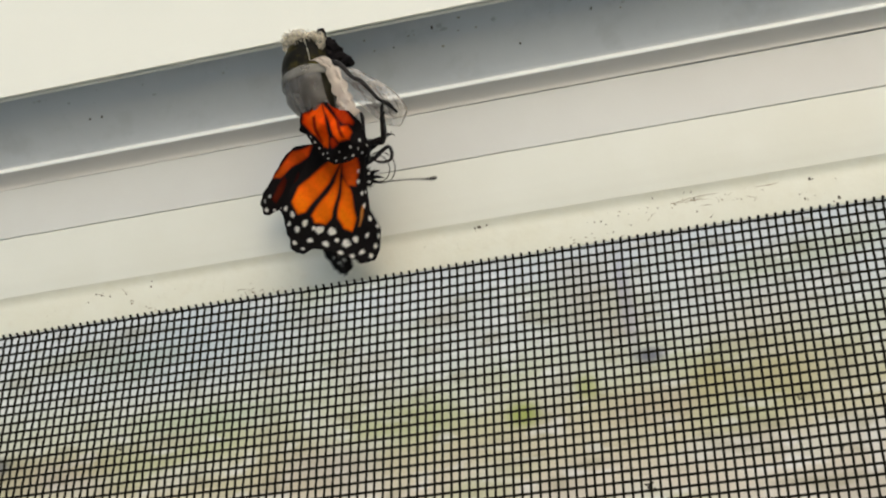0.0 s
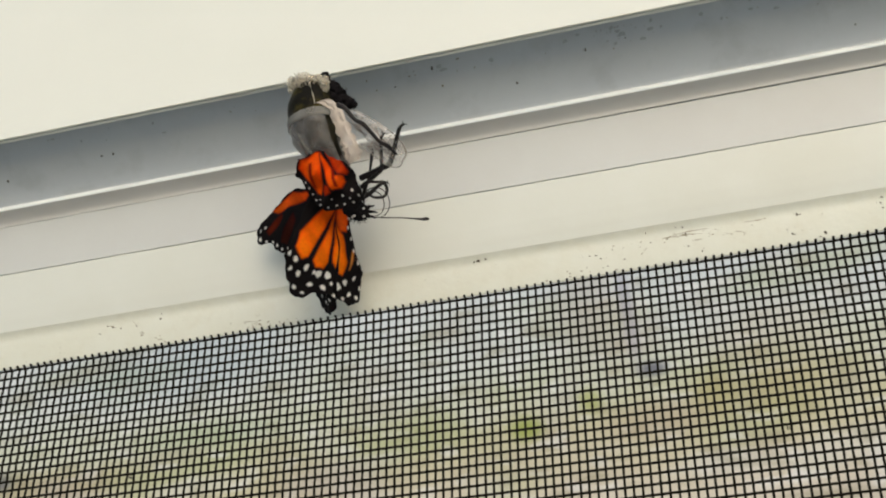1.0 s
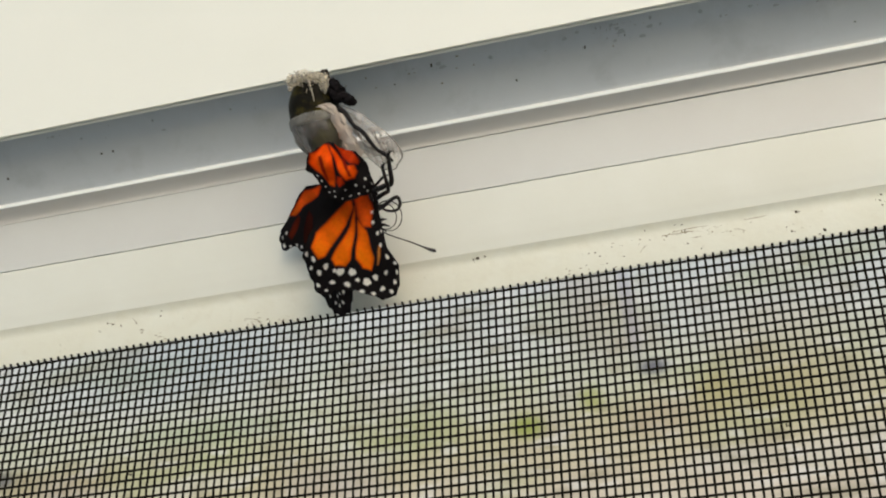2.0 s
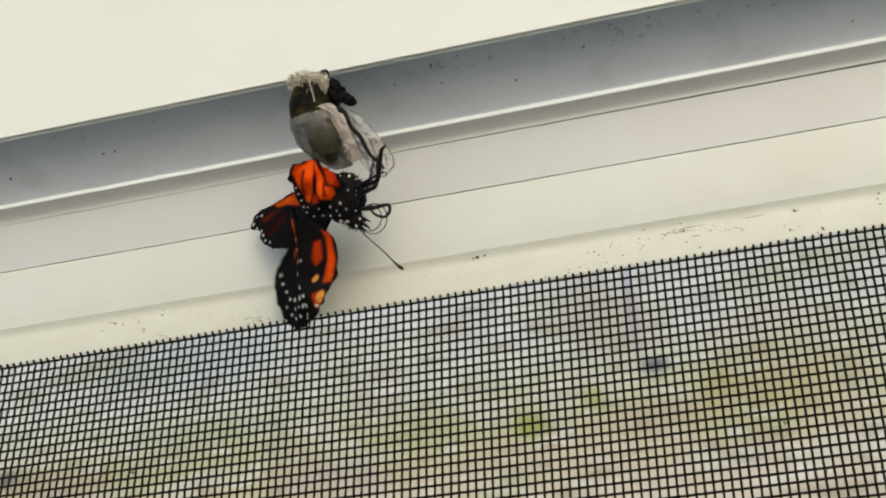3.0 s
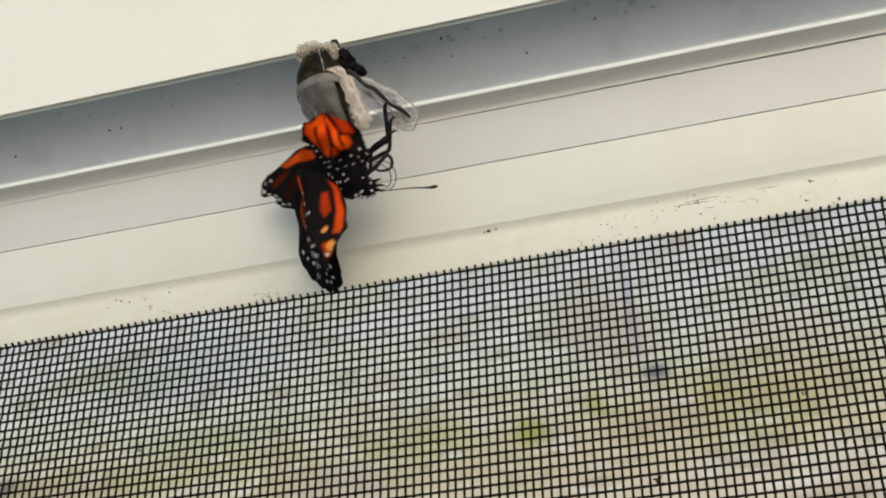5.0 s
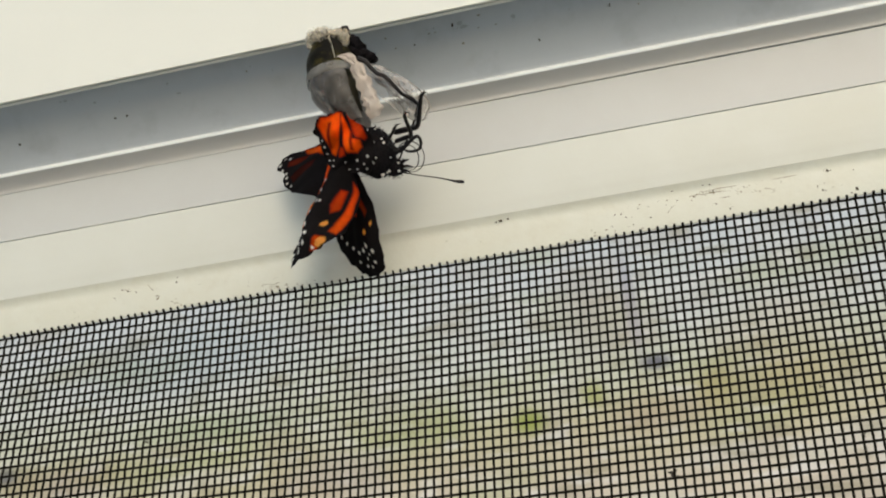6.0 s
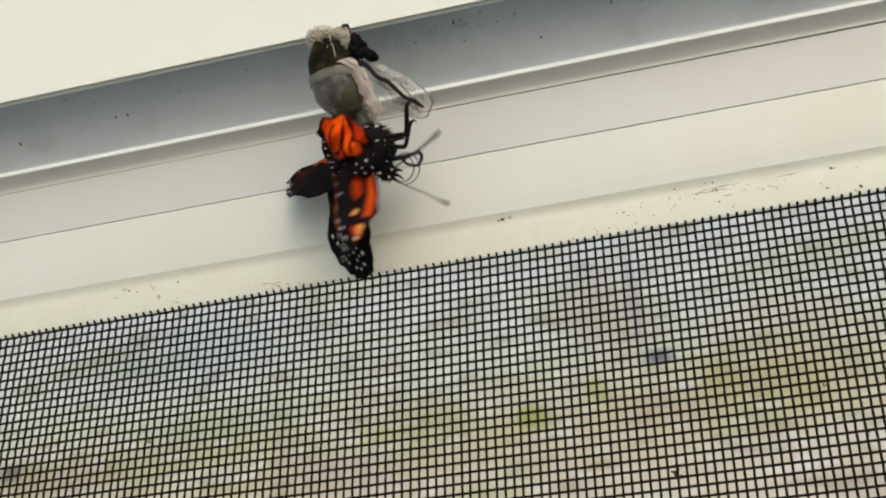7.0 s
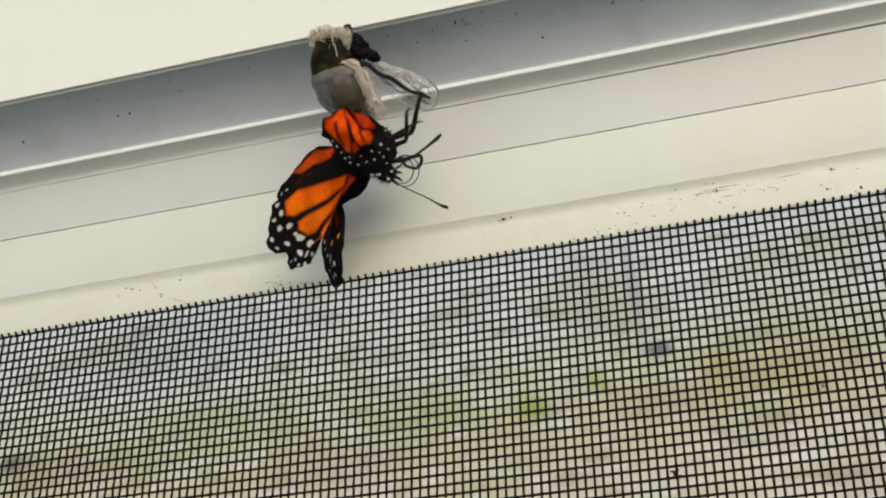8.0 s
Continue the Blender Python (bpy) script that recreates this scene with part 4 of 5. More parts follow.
def empty_shell():
    shell = tagged(empty("chrysalis_shell", HANG), "split translucent chrysalis shell with a dark olive top under the trim", "chrysalis")
    bm = bmesh.new()
    rings = revolve(bm, [(-46, 216, 6, 6), (-48, 213, 18, 17), (-51, 203, 31, 29), (-55, 186, 40, 37), (-59, 162, 45, 41), (-61, 134, 46, 42)], seed=1, rough=0.05)
    bm.faces.new(rings[0])
    lean(part("cap", bm, cap_mat, shell, "glossy dark olive top of the shell"))
    bm = bmesh.new()
    revolve(bm, [(-62, 136, 46.5, 42.5), (-61, 133, 48.5, 44), (-61, 123, 48.5, 44), (-60, 118, 46.5, 42)], seed=2, rough=0.05)
    lean(part("band", bm, ring_mat, shell, "pale translucent band"))
    bm = bmesh.new()
    revolve(bm, [(-60, 124, 46, 41), (-60, 104, 46, 41), (-57, 86, 41, 38), (-51, 70, 33, 33), (-44, 56, 26, 27), (-38, 44, 21, 22)], (60, 400), 48, 3, 0.16)
    for v in bm.verts:
        v.co.z -= 0.42 * max(0.0, 110 * U - v.co.y)
    husk = part("husk", bm, shell_mat, shell, "clear grey wrinkled shell skin")
    lean(husk)
    for x0, x1, z0, tint in ((-101, -76, 18, ring_mat), (-95, -70, 25, ring_mat)):
        bm = bmesh.new()
        tube(bm, [(x0, 112, z0), (x0 + 0.25 * (x1 - x0), 92, z0 - 1), (x0 + 0.6 * (x1 - x0), 72, z0 - 13), (x1, 56, z0 - 25)], [0.6, 1.8, 1.6, 0.5], 6, 20)
        part("crease", bm, tint, husk)
    # whitish torn edge running down beside the opening
    bm = bmesh.new()
    strip = smooth_line([(-50, 162, 34), (-36, 164, 36), (-22, 150, 38), (-8, 124, 36), (2, 100, 32), (10, 78, 26), (14, 62, 20)], 30)
    wide = np.interp(np.linspace(0, 1, 30), [0, 0.2, 0.4, 0.75, 1], [5, 9, 10, 14, 11])
    prev = None
    for (x, y, z), w in zip(strip, wide):
        w = w * (0.95 + 0.5 * noise.noise(Vector((0, y * 0.09, 3))) + 0.25 * noise.noise(Vector((0, y * 0.31, 8))))
        row = [bm.verts.new(Vector((x + w * s + 5 * noise.noise(Vector((y * 0.16, s * 1.6, 9))), y + 0.5 * w * s, z + 2.0 * (1 - s * s) + 5 * noise.noise(Vector((y * 0.12, s * 2, 0))))) * U) for s in np.linspace(-1, 1, 7)]
        if prev:
            for k in range(6):
                bm.faces.new((prev[k], prev[k + 1], row[k + 1], row[k]))
        prev = row
    part("torn_edge", bm, pale_mat, shell, "milky torn edge of the shell")
    # the loose flap, curled like a scoop
    bm = bmesh.new()
    n, m_ = 30, 18
    upper = smooth_line([(-24, 164, -2), (14, 148, 2), (50, 122, 4), (80, 92, 2), (92, 66, -2)], n)
    lower = smooth_line([(-10, 112, 14), (14, 88, 18), (34, 64, 16), (56, 44, 10), (76, 40, 2)], n)
    grid = []
    for i in range(n):
        row = []
        for j in range(m_):
            s = j / (m_ - 1)
            p = Vector(upper[i]) * (1 - s) + Vector(lower[i]) * s
            p.z += 16 * math.sin(math.pi * s) + 11 * noise.noise(Vector((i * 0.22, j * 0.3, 2))) + 6 * noise.noise(Vector((i * 0.55, j * 0.6, 5)))
            p.x += 3 * noise.noise(Vector((i * 0.3, j * 0.2, 7)))
            row.append(bm.verts.new(p * U))
        grid.append(row)
    for i in range(n - 1):
        for j in range(m_ - 1):
            bm.faces.new((grid[i][j], grid[i + 1][j], grid[i + 1][j + 1], grid[i][j + 1]))
    flap = part("flap", bm, flap_mat, shell, "loose clear flap of shell, curled and wrinkled")
    rnd = random.Random(31)
    for k in range(30):
        i, j = rnd.randint(3, n - 8), rnd.randint(2, m_ - 7)
        bm = bmesh.new()
        pts = [tuple(flap.data.vertices[(i + d) * m_ + min(m_ - 1, j + int(d * rnd.uniform(0.2, 0.9)))].co / U + Vector((0, 0, 0.8))) for d in range(0, 7, 2)]
        tube(bm, pts, [0.3, 0.8, 0.6, 0.2], 5, 16)
        part("wrinkle", bm, seam_mat, flap)
    rim = bmesh.new()
    tube(rim, [(-24, 164, -2), (14, 148, 2), (50, 122, 4), (80, 92, 2), (92, 66, -2), (84, 50, 0), (76, 40, 2), (56, 44, 10), (34, 64, 16)], [0.5, 0.9, 0.8, 1.2, 1.8, 1.6, 1.2, 0.8, 0.4], 6, 60)
    part("rim", rim, rim_mat, flap, "greyish curled rim")
    bm = bmesh.new()
    tube(bm, [(-14, 158, 30), (-2, 150, 34), (12, 128, 38), (26, 118, 40), (40, 98, 40), (50, 84, 36), (64, 74, 32), (76, 60, 22)], [5.4, 4.2, 3.6, 4.0, 3.4, 3.2, 4.0, 2.2], 7, 48)
    part("seam", bm, black_mat, flap, "dark seam along the torn shell")
    return shell, flap


def stalk():
    """Knobbly black stalk that holds the shell, and the silk it is spun to."""
    pad = tagged(empty("silk_pad", HANG), "fuzzy white silk pad stuck to the trim edge", "silk pad")
    bm = bmesh.new()
    rnd = random.Random(8)
    for k in range(54):
        u = rnd.uniform(-1, 1)
        r = rnd.uniform(7, 13) * (1 - 0.35 * abs(u))
        blob(bm, (-68 + 38 * u, 205 + rnd.gauss(0, 4) - 5 * u * u, rnd.uniform(-64, 8)), (r * 1.2, r * 0.9, r), k, 0.45, 3, 2.6)
    blob(bm, (-40, 196, 12), (8, 18, 8), 10, 0.35, 3, 2.5)
    part("silk", bm, silk_mat, pad)
    bm = bmesh.new()
    for x, y, lean_x, size in ((-96, 206, 3, 8), (-88, 208, 2, 9), (-80, 207, 4, 8), (-72, 209, 2, 6), (-90, 196, 3, 7), (-84, 192, 5, 6), (-60, 199, 3, 5)):
        tube(bm, [(x, y + size * 0.5, 14), (x + lean_x * 0.4, y, 17), (x + lean_x, y - size * 0.5, 14)], [0.4, 1.3, 0.4], 5, 8)
    part("fleck", bm, seam_mat, pad, "small dark creases in the silk")
    rnd = random.Random(3)
    bm = bmesh.new()
    for _ in range(60):
        x = rnd.uniform(-108, -34)
        p0 = (x, 216 + rnd.uniform(-8, 4), rnd.uniform(-8, 10))
        p2 = (x * 0.35 - 42 + rnd.gauss(0, 8), 190 + rnd.gauss(0, 9), rnd.uniform(2, 20))
        mid = tuple((a + b) / 2 + rnd.gauss(0, 4) for a, b in zip(p0, p2))
        tube(bm, [p0, mid, p2], [0.6, 0.5, 0.4], 4, 8)
    tube(bm, [(-68, 205, 14), (-64, 192, 20), (-58, 176, 30), (-54, 160, 36)], [1.1, 1.0, 0.8], 5, 14)
    tagged(part("threads", bm, silk_mat, pad, "fine white silk threads"), kind="stuff")
    skin = tagged(empty("cast_skin", HANG), "knobbly black shrivelled skin beside the silk pad", "cast skin")
    for k, (x, y, r) in enumerate(((-40, 214, 6.5), (-35, 207, 3.5), (-30, 201, 5), (-25, 196, 9), (-18, 189, 10), (-12, 181, 10.5), (-5, 174, 9.5), (2, 168, 9), (8, 163, 7), (-22, 180, 9.5), (-15, 170, 9), (-27, 187, 8))):
        bm = bmesh.new()
        blob(bm, (x, y, 4 + 3 * math.sin(k * 2.1)), (r * 1.15, r, r), k, 0.5, 3, 1.1)
        part("knob", bm, stalk_mat, skin)


# wing beats
FORE_NEAR = [
    (0.0, -14, 9, -2, 4, -5), (0.1, -17, -4, -8, 0, 0), (0.2, -68, -34, -7, -82, 0), (0.3, -16, 7, 0, -5, 0),
    (0.4, -8, 7, 15, -22, 0), (0.5, -14, -35, -28, 8, 0), (0.6, -14, -10, -28, 28, 0), (0.7, -19, -4, -20, 50, 0),
    (0.8, -58, -2, 5, -45, 0), (0.9, -16, 3, -4, 5, 0), (1.0, -30, -6, 1, 42, -6), (1.1, -16, 3, -6, 10, 0),
    (1.2, 4, 7, -6, 0, 0), (1.3, 4, -3, 0, 0, 0), (1.4, 3, -4, 2, 0, 0), (1.5, -5, 3, 0, -8, 1),
    (1.6, -3, -7, 0, 0, 0), (1.7, 4, -7, 1, 0, 0), (2.8, 2, 2, 4, 0, 0), (2.9, 14, -14, 5, -5, 0),
    (3.0, -95, -46, 1, -84, 14), (3.1, -3, -5, 2, -5, 0), (3.2, 21, -2, 17, -15, 0), (3.3, -14, -9, -3, 0, 0),
    (3.4, -23, -5, -10, 0, 0), (3.5, 6, -17, -2, 2, -13), (3.6, -1, -4, -2, 0, 0), (3.7, -22, -7, -13, -5, 0),
    (3.8, 8, 3, -7, 0, 0), (3.9, 2, 3, -6, 0, 0), (4.0, -48, -3, -8, 20, -4), (4.1, -32, -7, -6, -10, 0),
    (4.2, -69, -13, 3, -65, 0), (4.3, -60, 2, 33, -60, 0), (4.4, -40, -13, -36, -60, 0), (4.5, -27, -30, -16, 34, 0),
    (4.6, -5, 3, -46, 45, 0), (4.7, -12, 19, 20, -10, 48), (4.8, -77, -7, 5, -75, 0), (4.9, -94, -4, -10, -84, 0),
    (5.0, -100, -26, 6, -84, 0), (5.1, -74, -12, 14, -80, 0), (5.2, -84, -14, -6, -84, 0), (6.3, -60, -24, -28, -80, 0),
    (6.4, -82, -40, -18, -50, 0), (6.5, -29, 18, -2, -18, -12), (6.6, -12, 20, 0, -3, 0), (6.7, -17, 21, -3, 0, 0),
    (6.8, -29, 10, -3, 0, 0), (6.9, -16, 4, 3, 0, 0), (7.0, -62, -12, 1, -84, 0), (7.1, -110, -28, 0, -80, 0),
    (7.2, -20, -9, 15, -8, 30), (7.3, -0, -1, 5, 0, 0), (7.4, -39, -11, -5, 0, 0), (7.5, -44, -10, 3, -32, -1),
    (7.6, -43, -25, 8, -50, 0), (7.7, -48, 3, 48, -60, 0), (7.8, -70, -33, -18, -50, 0), (7.9, -44, -33, -18, 22, -4),
    (7.967, -46, -38, -25, 8, -8), (8.0, -46, -38, -25, 8, -8),
]
FORE_FAR = [
    (0.0, -38, 8, 2, -65), (0.1, -35, 1, -8, -65), (0.2, -56, -32, -5, -60), (0.3, -34, 11, -3, -65),
    (0.4, -44, -15, -19, -7), (0.5, -22, 2, -7, -80), (0.6, -35, 1, -8, -65), (0.7, -44, -2, -5, -65),
    (0.8, -57, -0, 5, -70), (0.9, -35, 6, -5, -70), (1.0, -46, -0, -5, -70), (1.1, -35, 6, -5, -70),
    (1.2, -14, 10, -4, -70), (1.3, -14, -0, -15, -65), (1.4, -14, -2, -12, -66), (1.5, -21, 2, -15, -66),
    (1.6, -21, -5, -15, -66), (1.7, -13, -5, -8, -68), (2.8, -36, -20, -14, -7), (2.9, -3, -12, -8, -60),
    (3.0, -66, -36, -18, -50), (3.1, -41, -28, -17, -12), (3.2, -15, -25, -17, -7), (3.3, -53, -32, -13, -7),
    (3.4, -62, -28, -13, -17), (3.5, -20, -17, -4, -65), (3.6, -19, -2, -2, -68), (3.7, -20, -5, -12, -40),
    (3.8, 11, 6, -8, -50), (3.9, -15, 6, -8, -55), (4.0, -64, 4, -10, -60), (4.1, -51, -4, -8, -60),
    (4.2, -60, -10, 0, -60), (4.3, -72, -19, -7, 3), (4.4, -31, -10, 5, -65), (4.5, -53, -16, 20, -62),
    (4.6, -28, 8, -10, -65), (4.7, -10, 25, -13, -30), (4.8, -65, -2, 5, -65), (4.9, -82, 2, -8, -65),
    (5.0, -104, -22, 8, -58), (5.1, -66, -6, 0, -48), (5.2, -78, -8, -4, -45), (6.3, -46, -18, 12, -60),
    (6.4, -78, -35, 8, -60), (6.5, -66, -1, -11, -7), (6.6, -47, 4, -14, -7), (6.7, -53, 5, -11, -7),
    (6.8, -65, -8, -13, -7), (6.9, -51, -14, -11, -7), (7.0, -58, -14, 4, -56), (7.1, -98, -23, -3, -55),
    (7.2, -17, -4, -6, -40), (7.3, -16, 6, -8, -60), (7.4, -57, -5, 3, -60), (7.5, -70, -3, 7, -70),
    (7.6, -37, -20, 5, -60), (7.7, -57, -15, -11, 3), (7.8, -65, -29, 10, -60), (7.9, -66, -28, -2, -65),
    (7.967, -74, -28, -5, -74), (8.0, -74, -28, -5, -74),
]
HIND_FAR = [
    (0.0, -34, 15, 8, -16), (0.1, -46, 8, -7, -19), (0.2, -68, -9, -34, -50), (0.3, -53, 22, 9, -30),
    (0.4, -23, 32, 29, -43), (0.5, -57, -10, -20, -45), (0.6, -44, 17, -6, -22), (0.7, -40, 12, -3, -20),
    (0.8, -53, 4, -9, -44), (0.9, -59, -5, -14, -41), (1.0, -54, -6, -7, -30), (1.1, -54, -6, -11, -44),
    (1.2, -41, 3, -4, -21), (1.3, -27, 5, -10, -0), (1.4, -29, 0, -7, -21), (1.5, -22, 11, -1, -0),
    (1.6, -28, 10, -2, -10), (1.7, -31, 2, 9, -17), (2.8, -15, 25, -4, -58), (2.9, 1, -7, -8, -0),
    (3.0, -73, -29, -31, -44), (3.1, -13, 15, -8, -0), (3.2, 6, 10, 4, -23), (3.3, -32, 14, -19, -73),
    (3.4, -57, -0, -22, -36), (3.5, -20, -8, -2, -6), (3.6, -22, 5, -7, -19), (3.7, -33, 10, -4, -0),
    (3.8, -14, 10, 3, -16), (3.9, -11, 10, -4, -17), (4.0, -53, 19, 4, -13), (4.1, -51, -8, -8, -32),
    (4.2, -61, -29, -42, -63), (4.3, -29, 19, -1, -64), (4.4, -51, -13, -42, -48), (4.5, -51, 10, 1, -30),
    (4.6, -43, 44, 11, -35), (4.7, -77, 20, 1, -73), (4.8, -45, 7, -28, -44), (4.9, -84, -7, -27, -45),
    (5.0, -58, 11, -16, -32), (5.1, -41, 14, -6, -34), (5.2, -79, 15, -20, -41), (6.3, -55, -16, -45, -49),
    (6.4, -67, -2, -18, -45), (6.5, -37, 31, 2, -51), (6.6, -27, 32, 2, -46), (6.7, -26, 35, 4, -45),
    (6.8, -33, 29, -1, -52), (6.9, -21, 28, -2, -46), (7.0, -74, -18, -51, -69), (7.1, -66, 8, -10, -22),
    (7.2, -40, -1, -3, -24), (7.3, -25, 6, 5, -16), (7.4, -67, 7, -3, -48), (7.5, -73, -2, 4, -39),
    (7.6, -36, -13, -19, -43), (7.7, -47, 24, -23, -64), (7.8, -61, -11, -39, -51), (7.9, -49, -0, -21, -42),
    (7.967, -43, -4, -2, -18), (8.0, -43, -4, -2, -18),
]
HIND_NEAR = [
    (0.0, -12, 36, 0, 0), (0.1, -23, 31, -5, 0), (0.2, -43, 16, -10, -10), (0.3, -29, 46, -3, 0),
    (0.4, -1, 56, 10, 50), (0.5, -33, 19, -10, 0), (0.6, -21, 43, -4, 0), (0.7, -16, 39, -3, 0),
    (0.8, -28, 32, -3, 0), (0.9, -33, 23, -4, 0), (1.0, -29, 22, -5, 0), (1.1, -29, 22, -5, 0),
    (1.2, -17, 30, -2, 0), (1.3, -4, 32, 0, 0), (1.4, -6, 28, 0, 0), (1.5, 1, 38, 0, 0),
    (1.6, -5, 37, 0, 0), (1.7, -8, 29, 0, 0), (2.8, 8, 50, 5, 45), (2.9, 22, 21, 2, 20),
    (3.0, -46, 1, -15, 0), (3.1, 9, 41, 5, 50), (3.2, 27, 37, 8, 50), (3.3, -8, 41, 0, 20),
    (3.4, -31, 28, -3, 0), (3.5, 3, 21, 0, 20), (3.6, 1, 33, 0, 5), (3.7, -10, 37, 0, 20),
    (3.8, 8, 36, 0, 30), (3.9, 10, 36, 0, 30), (4.0, -29, 44, -2, 22), (4.1, -27, 19, -5, 0),
    (4.2, -36, -1, -20, 0), (4.3, -7, 43, 15, 60), (4.4, -28, 13, -10, 10), (4.5, -28, 34, -2, 0),
    (4.6, -20, 65, 0, 20), (4.7, -52, 42, -10, 0), (4.8, -22, 29, -5, 0), (4.9, -58, 16, -5, 0),
    (5.0, -34, 32, 0, 0), (5.1, -19, 35, 0, 0), (5.2, -54, 35, -3, 0), (6.3, -32, 5, -15, 0),
    (6.4, -43, 18, -5, 0), (6.5, -16, 49, 10, 55), (6.6, -7, 50, 10, 55), (6.7, -7, 53, 10, 55),
    (6.8, -13, 47, 10, 58), (6.9, -1, 47, 10, 58), (7.0, -36, 4, -20, -8), (7.1, -43, 28, -5, 0),
    (7.2, -19, 19, 0, 0), (7.3, -5, 26, 0, 0), (7.4, -44, 27, 0, 0), (7.5, -49, 18, 0, 0),
    (7.6, -15, 8, -5, 0), (7.7, -25, 43, 12, 60), (7.8, -38, 11, -15, 0), (7.9, -27, 22, -3, 0),
    (7.967, -22, 19, 0, 0), (8.0, -22, 19, 0, 0),
]
BODY = [
    (0.0, 38, -31, 20), (0.1, 26, -29, 10), (0.2, 41, -22, 3), (0.3, 26, -25, 8),
    (0.4, 26, -28, 10), (0.5, 35, -18, 0), (0.6, 9, -25, 4), (0.7, 19, -31, 4),
    (0.8, 26, -21, 16), (0.9, 24, -20, 18), (1.0, 24, -27, 18), (1.1, 37, -27, 18),
    (1.2, 51, -37, 18), (1.3, 49, -46, 12), (1.4, 47, -45, 16), (1.5, 53, -49, 17),
    (1.6, 53, -42, 16), (1.7, 49, -59, 15), (2.8, 45, -34, 15), (2.9, 45, -45, 10),
    (3.0, 14, -50, -9), (3.1, 40, -34, 5), (3.2, 55, -23, 10), (3.3, 34, -22, 25),
    (3.4, 15, -16, 20), (3.5, 49, -23, 15), (3.6, 45, -30, 15), (3.7, 16, -20, 15),
    (3.8, 22, -26, 15), (3.9, 25, -26, 15), (4.0, 6, -26, 15), (4.1, 15, -31, 5),
    (4.2, 46, -28, -8), (4.3, 15, -10, 10), (4.4, 40, -29, 2), (4.5, 24, -21, 16),
    (4.6, 10, -23, 15), (4.7, 14, -18, 10), (4.8, 48, -21, 10), (4.9, 18, -30, 10),
    (5.0, 20, -37, 24), (5.1, 48, -9, 22), (5.2, 19, -20, 16), (6.3, 56, -23, 22),
    (6.4, 35, -33, 16), (6.5, 0, -33, 20), (6.6, 15, -32, 18), (6.7, 13, -31, 18),
    (6.8, 5, -30, 18), (6.9, 21, -20, 18), (7.0, 32, -34, -4), (7.1, 12, -30, -35),
    (7.2, 32, -23, 5), (7.3, 42, -21, 10), (7.4, 14, -33, 5), (7.5, 11, -31, 0),
    (7.6, 52, -12, 5), (7.7, 26, -23, 10), (7.8, 48, -31, 18), (7.9, 44, -30, -4),
    (7.967, 28, -37, -6), (8.0, 28, -37, -6),
]
# swing of the lower and the upper feeler, in degrees; at times they lie tucked behind the wing and along the legs
FEELERS = [
    [(0, 4), (0.5, 0), (1.0, 0), (1.7, 0), (2.8, -85), (3.0, -14), (3.2, -40), (3.5, -95), (4.0, -104), (4.2, -60), (4.5, 0), (5.0, 0), (5.2, -10), (6.3, -10), (6.5, -75), (6.8, -60), (7.0, 0), (7.3, -10), (7.5, -45), (7.7, -15), (8.0, 0)],
    [(0, 32), (0.3, 18), (0.5, 18), (1.0, 20), (1.5, 38), (2.8, 40), (4.0, 40), (4.5, 35), (5.0, 35), (5.2, 5), (6.3, 10), (6.5, 25), (7.0, 0), (7.3, 20), (7.5, 40), (7.8, 10), (8.0, 0)],
]
FOLDS = [(0, 0), (0.3, 0), (0.4, 20), (0.5, 105), (0.6, 40), (0.7, 0), (4.3, 0), (4.4, 50), (4.5, 105), (4.6, 40), (4.7, 0), (7.7, 0), (7.8, 15), (7.9, 60), (7.967, 110), (8.0, 110)]
LEG_TIPS = [
    [(0, 74, 72), (0.3, 70, 100), (0.5, 54, 160), (1.0, 98, 130), (1.5, 80, 60), (3.0, 70, 78), (4.0, 86, 80), (4.5, 90, 104), (5.0, 54, 94), (6.5, 118, 100), (7.0, 70, 70), (7.5, 78, 66), (8.0, 84, 92)],
    [(0, 62, 84), (0.5, 110, 72), (1.0, 56, 106), (1.5, 76, 44), (3.0, 56, 66), (4.0, 76, 62), (4.5, 82, 80), (5.0, 60, 80), (6.5, 58, 40), (7.0, 74, 52), (7.5, 70, 40), (8.0, 70, 70)],
    [(0, 84, 44), (1.5, 70, 20), (3.0, 66, 40), (4.0, 76, 30), (5.0, 66, 56), (6.5, 52, 30), (7.5, 70, 0), (8.0, 76, 50)],
]


def turned(x, y, z, swing, spin=0.0, nod=0.0):
    """A pose in the butterfly's space: swing in the hanging plane, spin about the wing's length, nod towards the viewer."""
    return pose(x * U, y * U, z * U, 0, 0, swing) @ pose(0, 0, 0, nod, 0, 0) @ pose(0, 0, 0, 0, spin, 0)


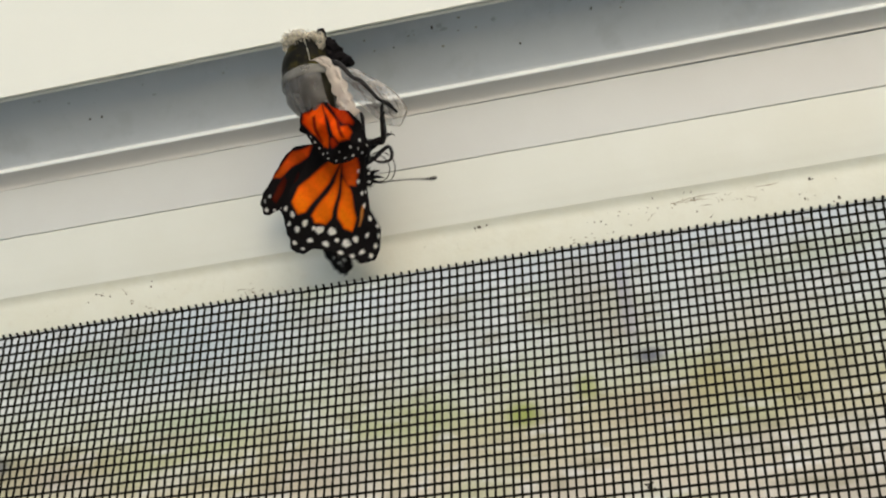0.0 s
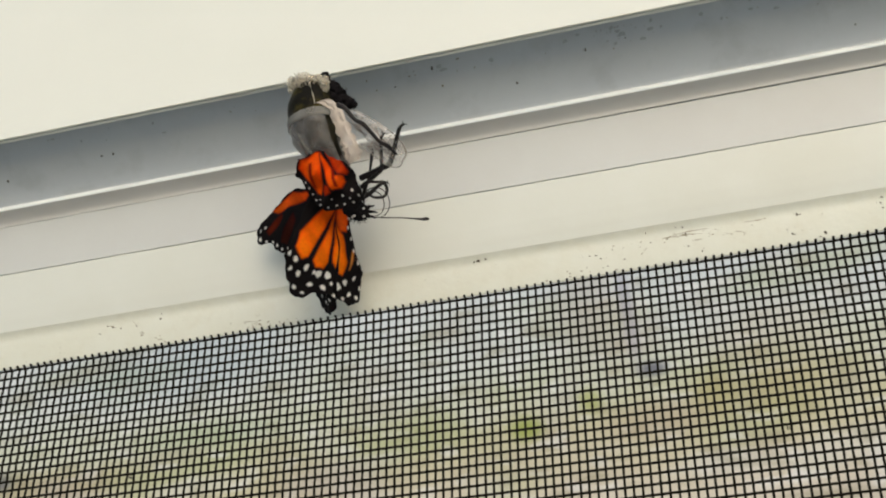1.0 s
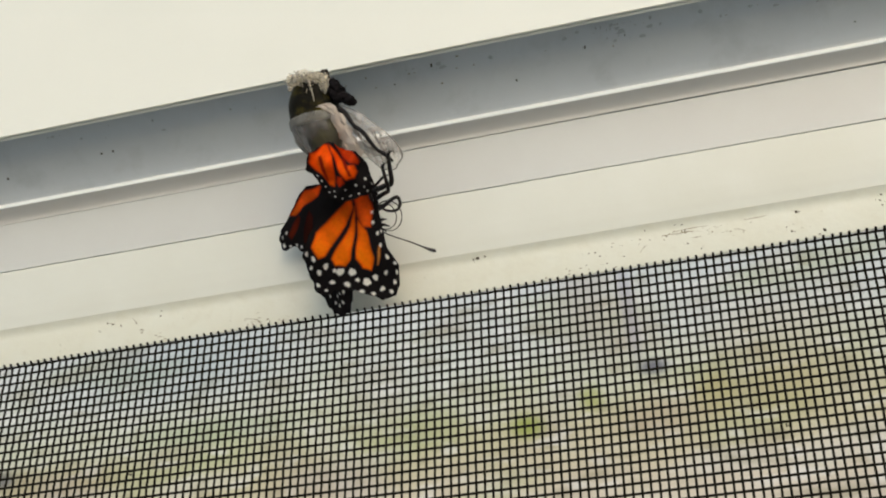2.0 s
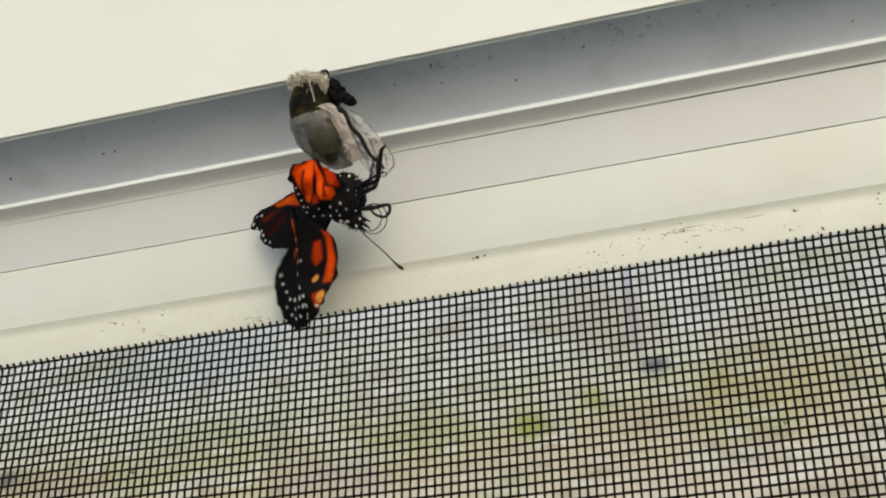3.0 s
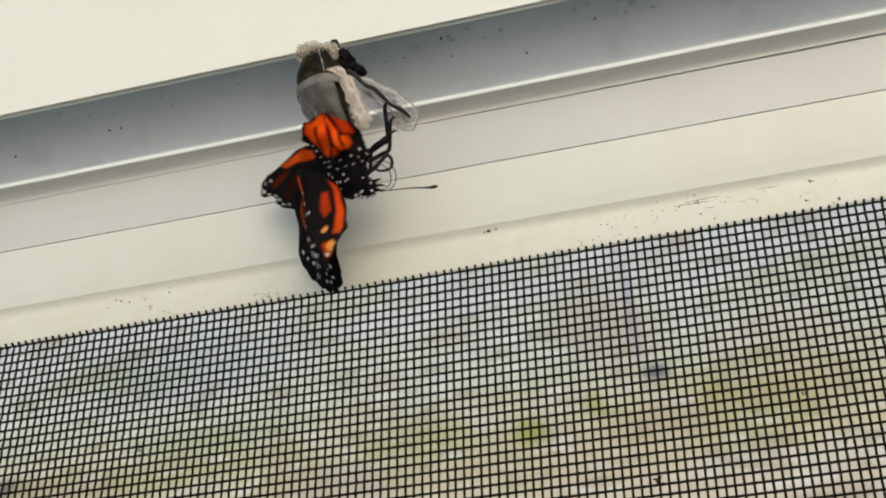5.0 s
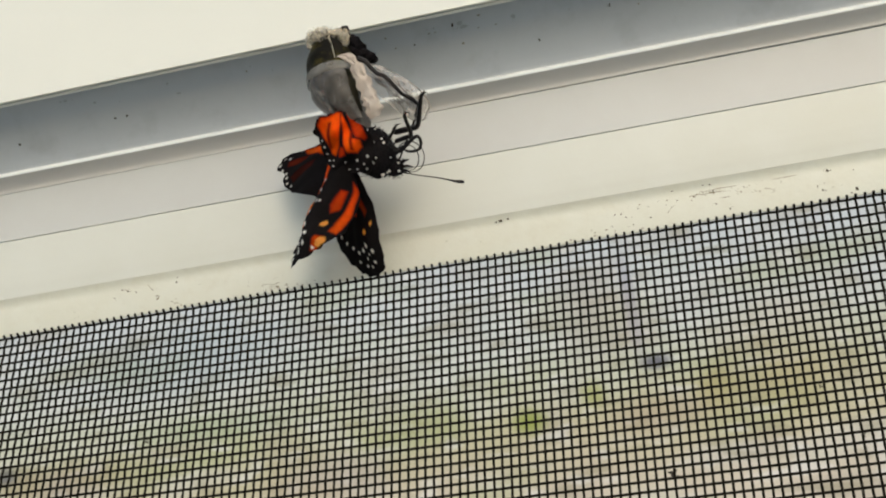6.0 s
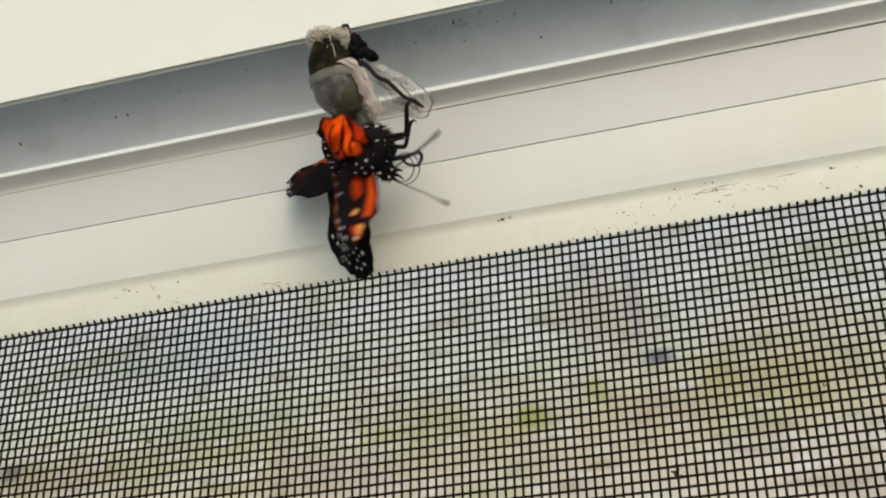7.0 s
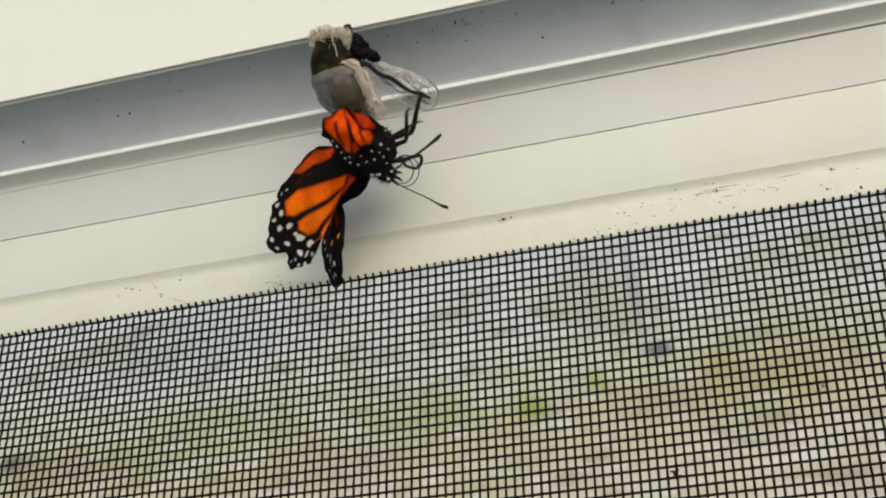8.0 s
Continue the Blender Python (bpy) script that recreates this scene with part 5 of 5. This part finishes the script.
def motions():
    walk(FLY["fore_near"], [(t, turned(x, y, 4, a, s, n)) for t, x, y, a, s, n in FORE_NEAR])
    # its outer half folds back along a vein
    (hx, hy), (kx, ky) = CREASE
    along = Matrix.Translation((hx * U, hy * U, -4 * U)) @ pose(0, 0, 0, 0, 0, math.degrees(math.atan2(kx - hx, hy - ky)))
    walk(FLY["fore_near"].children[0], [(t, along @ pose(0, 0, 0, 0, a, 0) @ along.inverted()) for t, a in FOLDS])
    walk(FLY["fore_far"], [(t, turned(x, y, -40, a, s)) for t, x, y, a, s in FORE_FAR])
    walk(FLY["hind_far"], [(t, turned(x, y, -44, a, s)) for t, x, y, a, s in HIND_FAR])
    walk(FLY["hind_near"], [(t, turned(x, y, 46, a, s)) for t, x, y, a, s in HIND_NEAR])
    walk(FLY["thorax"], [(t, turned(x, y, -34, a)) for t, x, y, a in BODY])
    feelers = [ob for ob in FLY["thorax"].children if ob.name.startswith("antenna")]
    for ob, swings in zip(feelers, FEELERS):
        walk(ob, [(t, pose(0, 0, 0, 0, 0, a)) for t, a in swings])
    # the whole shell nods on its silk as the body pushes and pulls inside it
    top = pose(-50 * U, 212 * U, 0)
    nods = [(0, 0), (1.0, 0), (1.3, 13), (1.7, 17), (2.8, 17), (3.5, 17), (3.8, 11), (4.0, 7), (4.2, 3), (4.5, 0), (5.2, 0), (6.3, 0), (6.5, 11), (6.8, 15), (8.0, 17)]
    walk(SHELL, [(t, HANG @ top @ pose(0, 0, 0, a, 0, 0) @ top.inverted()) for t, a in nods])
    # the loose flap lifts and sinks on its hinge as the legs pull at it
    hinge = pose(-20 * U, 150 * U, 0)
    lifts = [(0, 10), (1.2, 6), (1.4, -10), (1.6, -12), (1.7, -8), (2.8, 8), (3.0, -8), (3.2, 4), (3.5, 4), (4.0, 10), (4.5, 10), (5.0, 12), (6.3, 10), (7.0, 12), (7.5, 14), (8.0, 20)]
    walk(FLAP, [(t, hinge @ pose(0, 0, 0, 0, 0, a) @ hinge.inverted()) for t, a in lifts])
    # legs reach from the thorax to the flap and wave about
    for ob, (dx, dy, length), tips in zip(FLY["legs"], ((-4, 62, 124), (-2, 46, 106), (0, 30, 88)), LEG_TIPS):
        rows = []
        when, to_x, to_y = zip(*tips)
        for i, (t, x, y, a) in enumerate(BODY):
            bx, by = x + dx, y + dy
            tx, ty = np.interp(t, when, to_x) + 5 * math.sin(i * 1.9 + dy), np.interp(t, when, to_y) + 5 * math.sin(i * 1.3 + dy)
            d = math.hypot(tx - bx, ty - by)
            tilt = math.degrees(math.acos(min(1.0, d / length)))
            rows.append((t, pose(bx * U, by * U, -16 * U, 0, 0, math.degrees(math.atan2(ty - by, tx - bx))) @ pose(0, 0, 0, 0, -tilt, 0)))
        walk(ob, rows)


setting()
window()
FLY = butterfly()
SHELL, FLAP = empty_shell()
stalk()
dirt()
insect_screen()
motions()
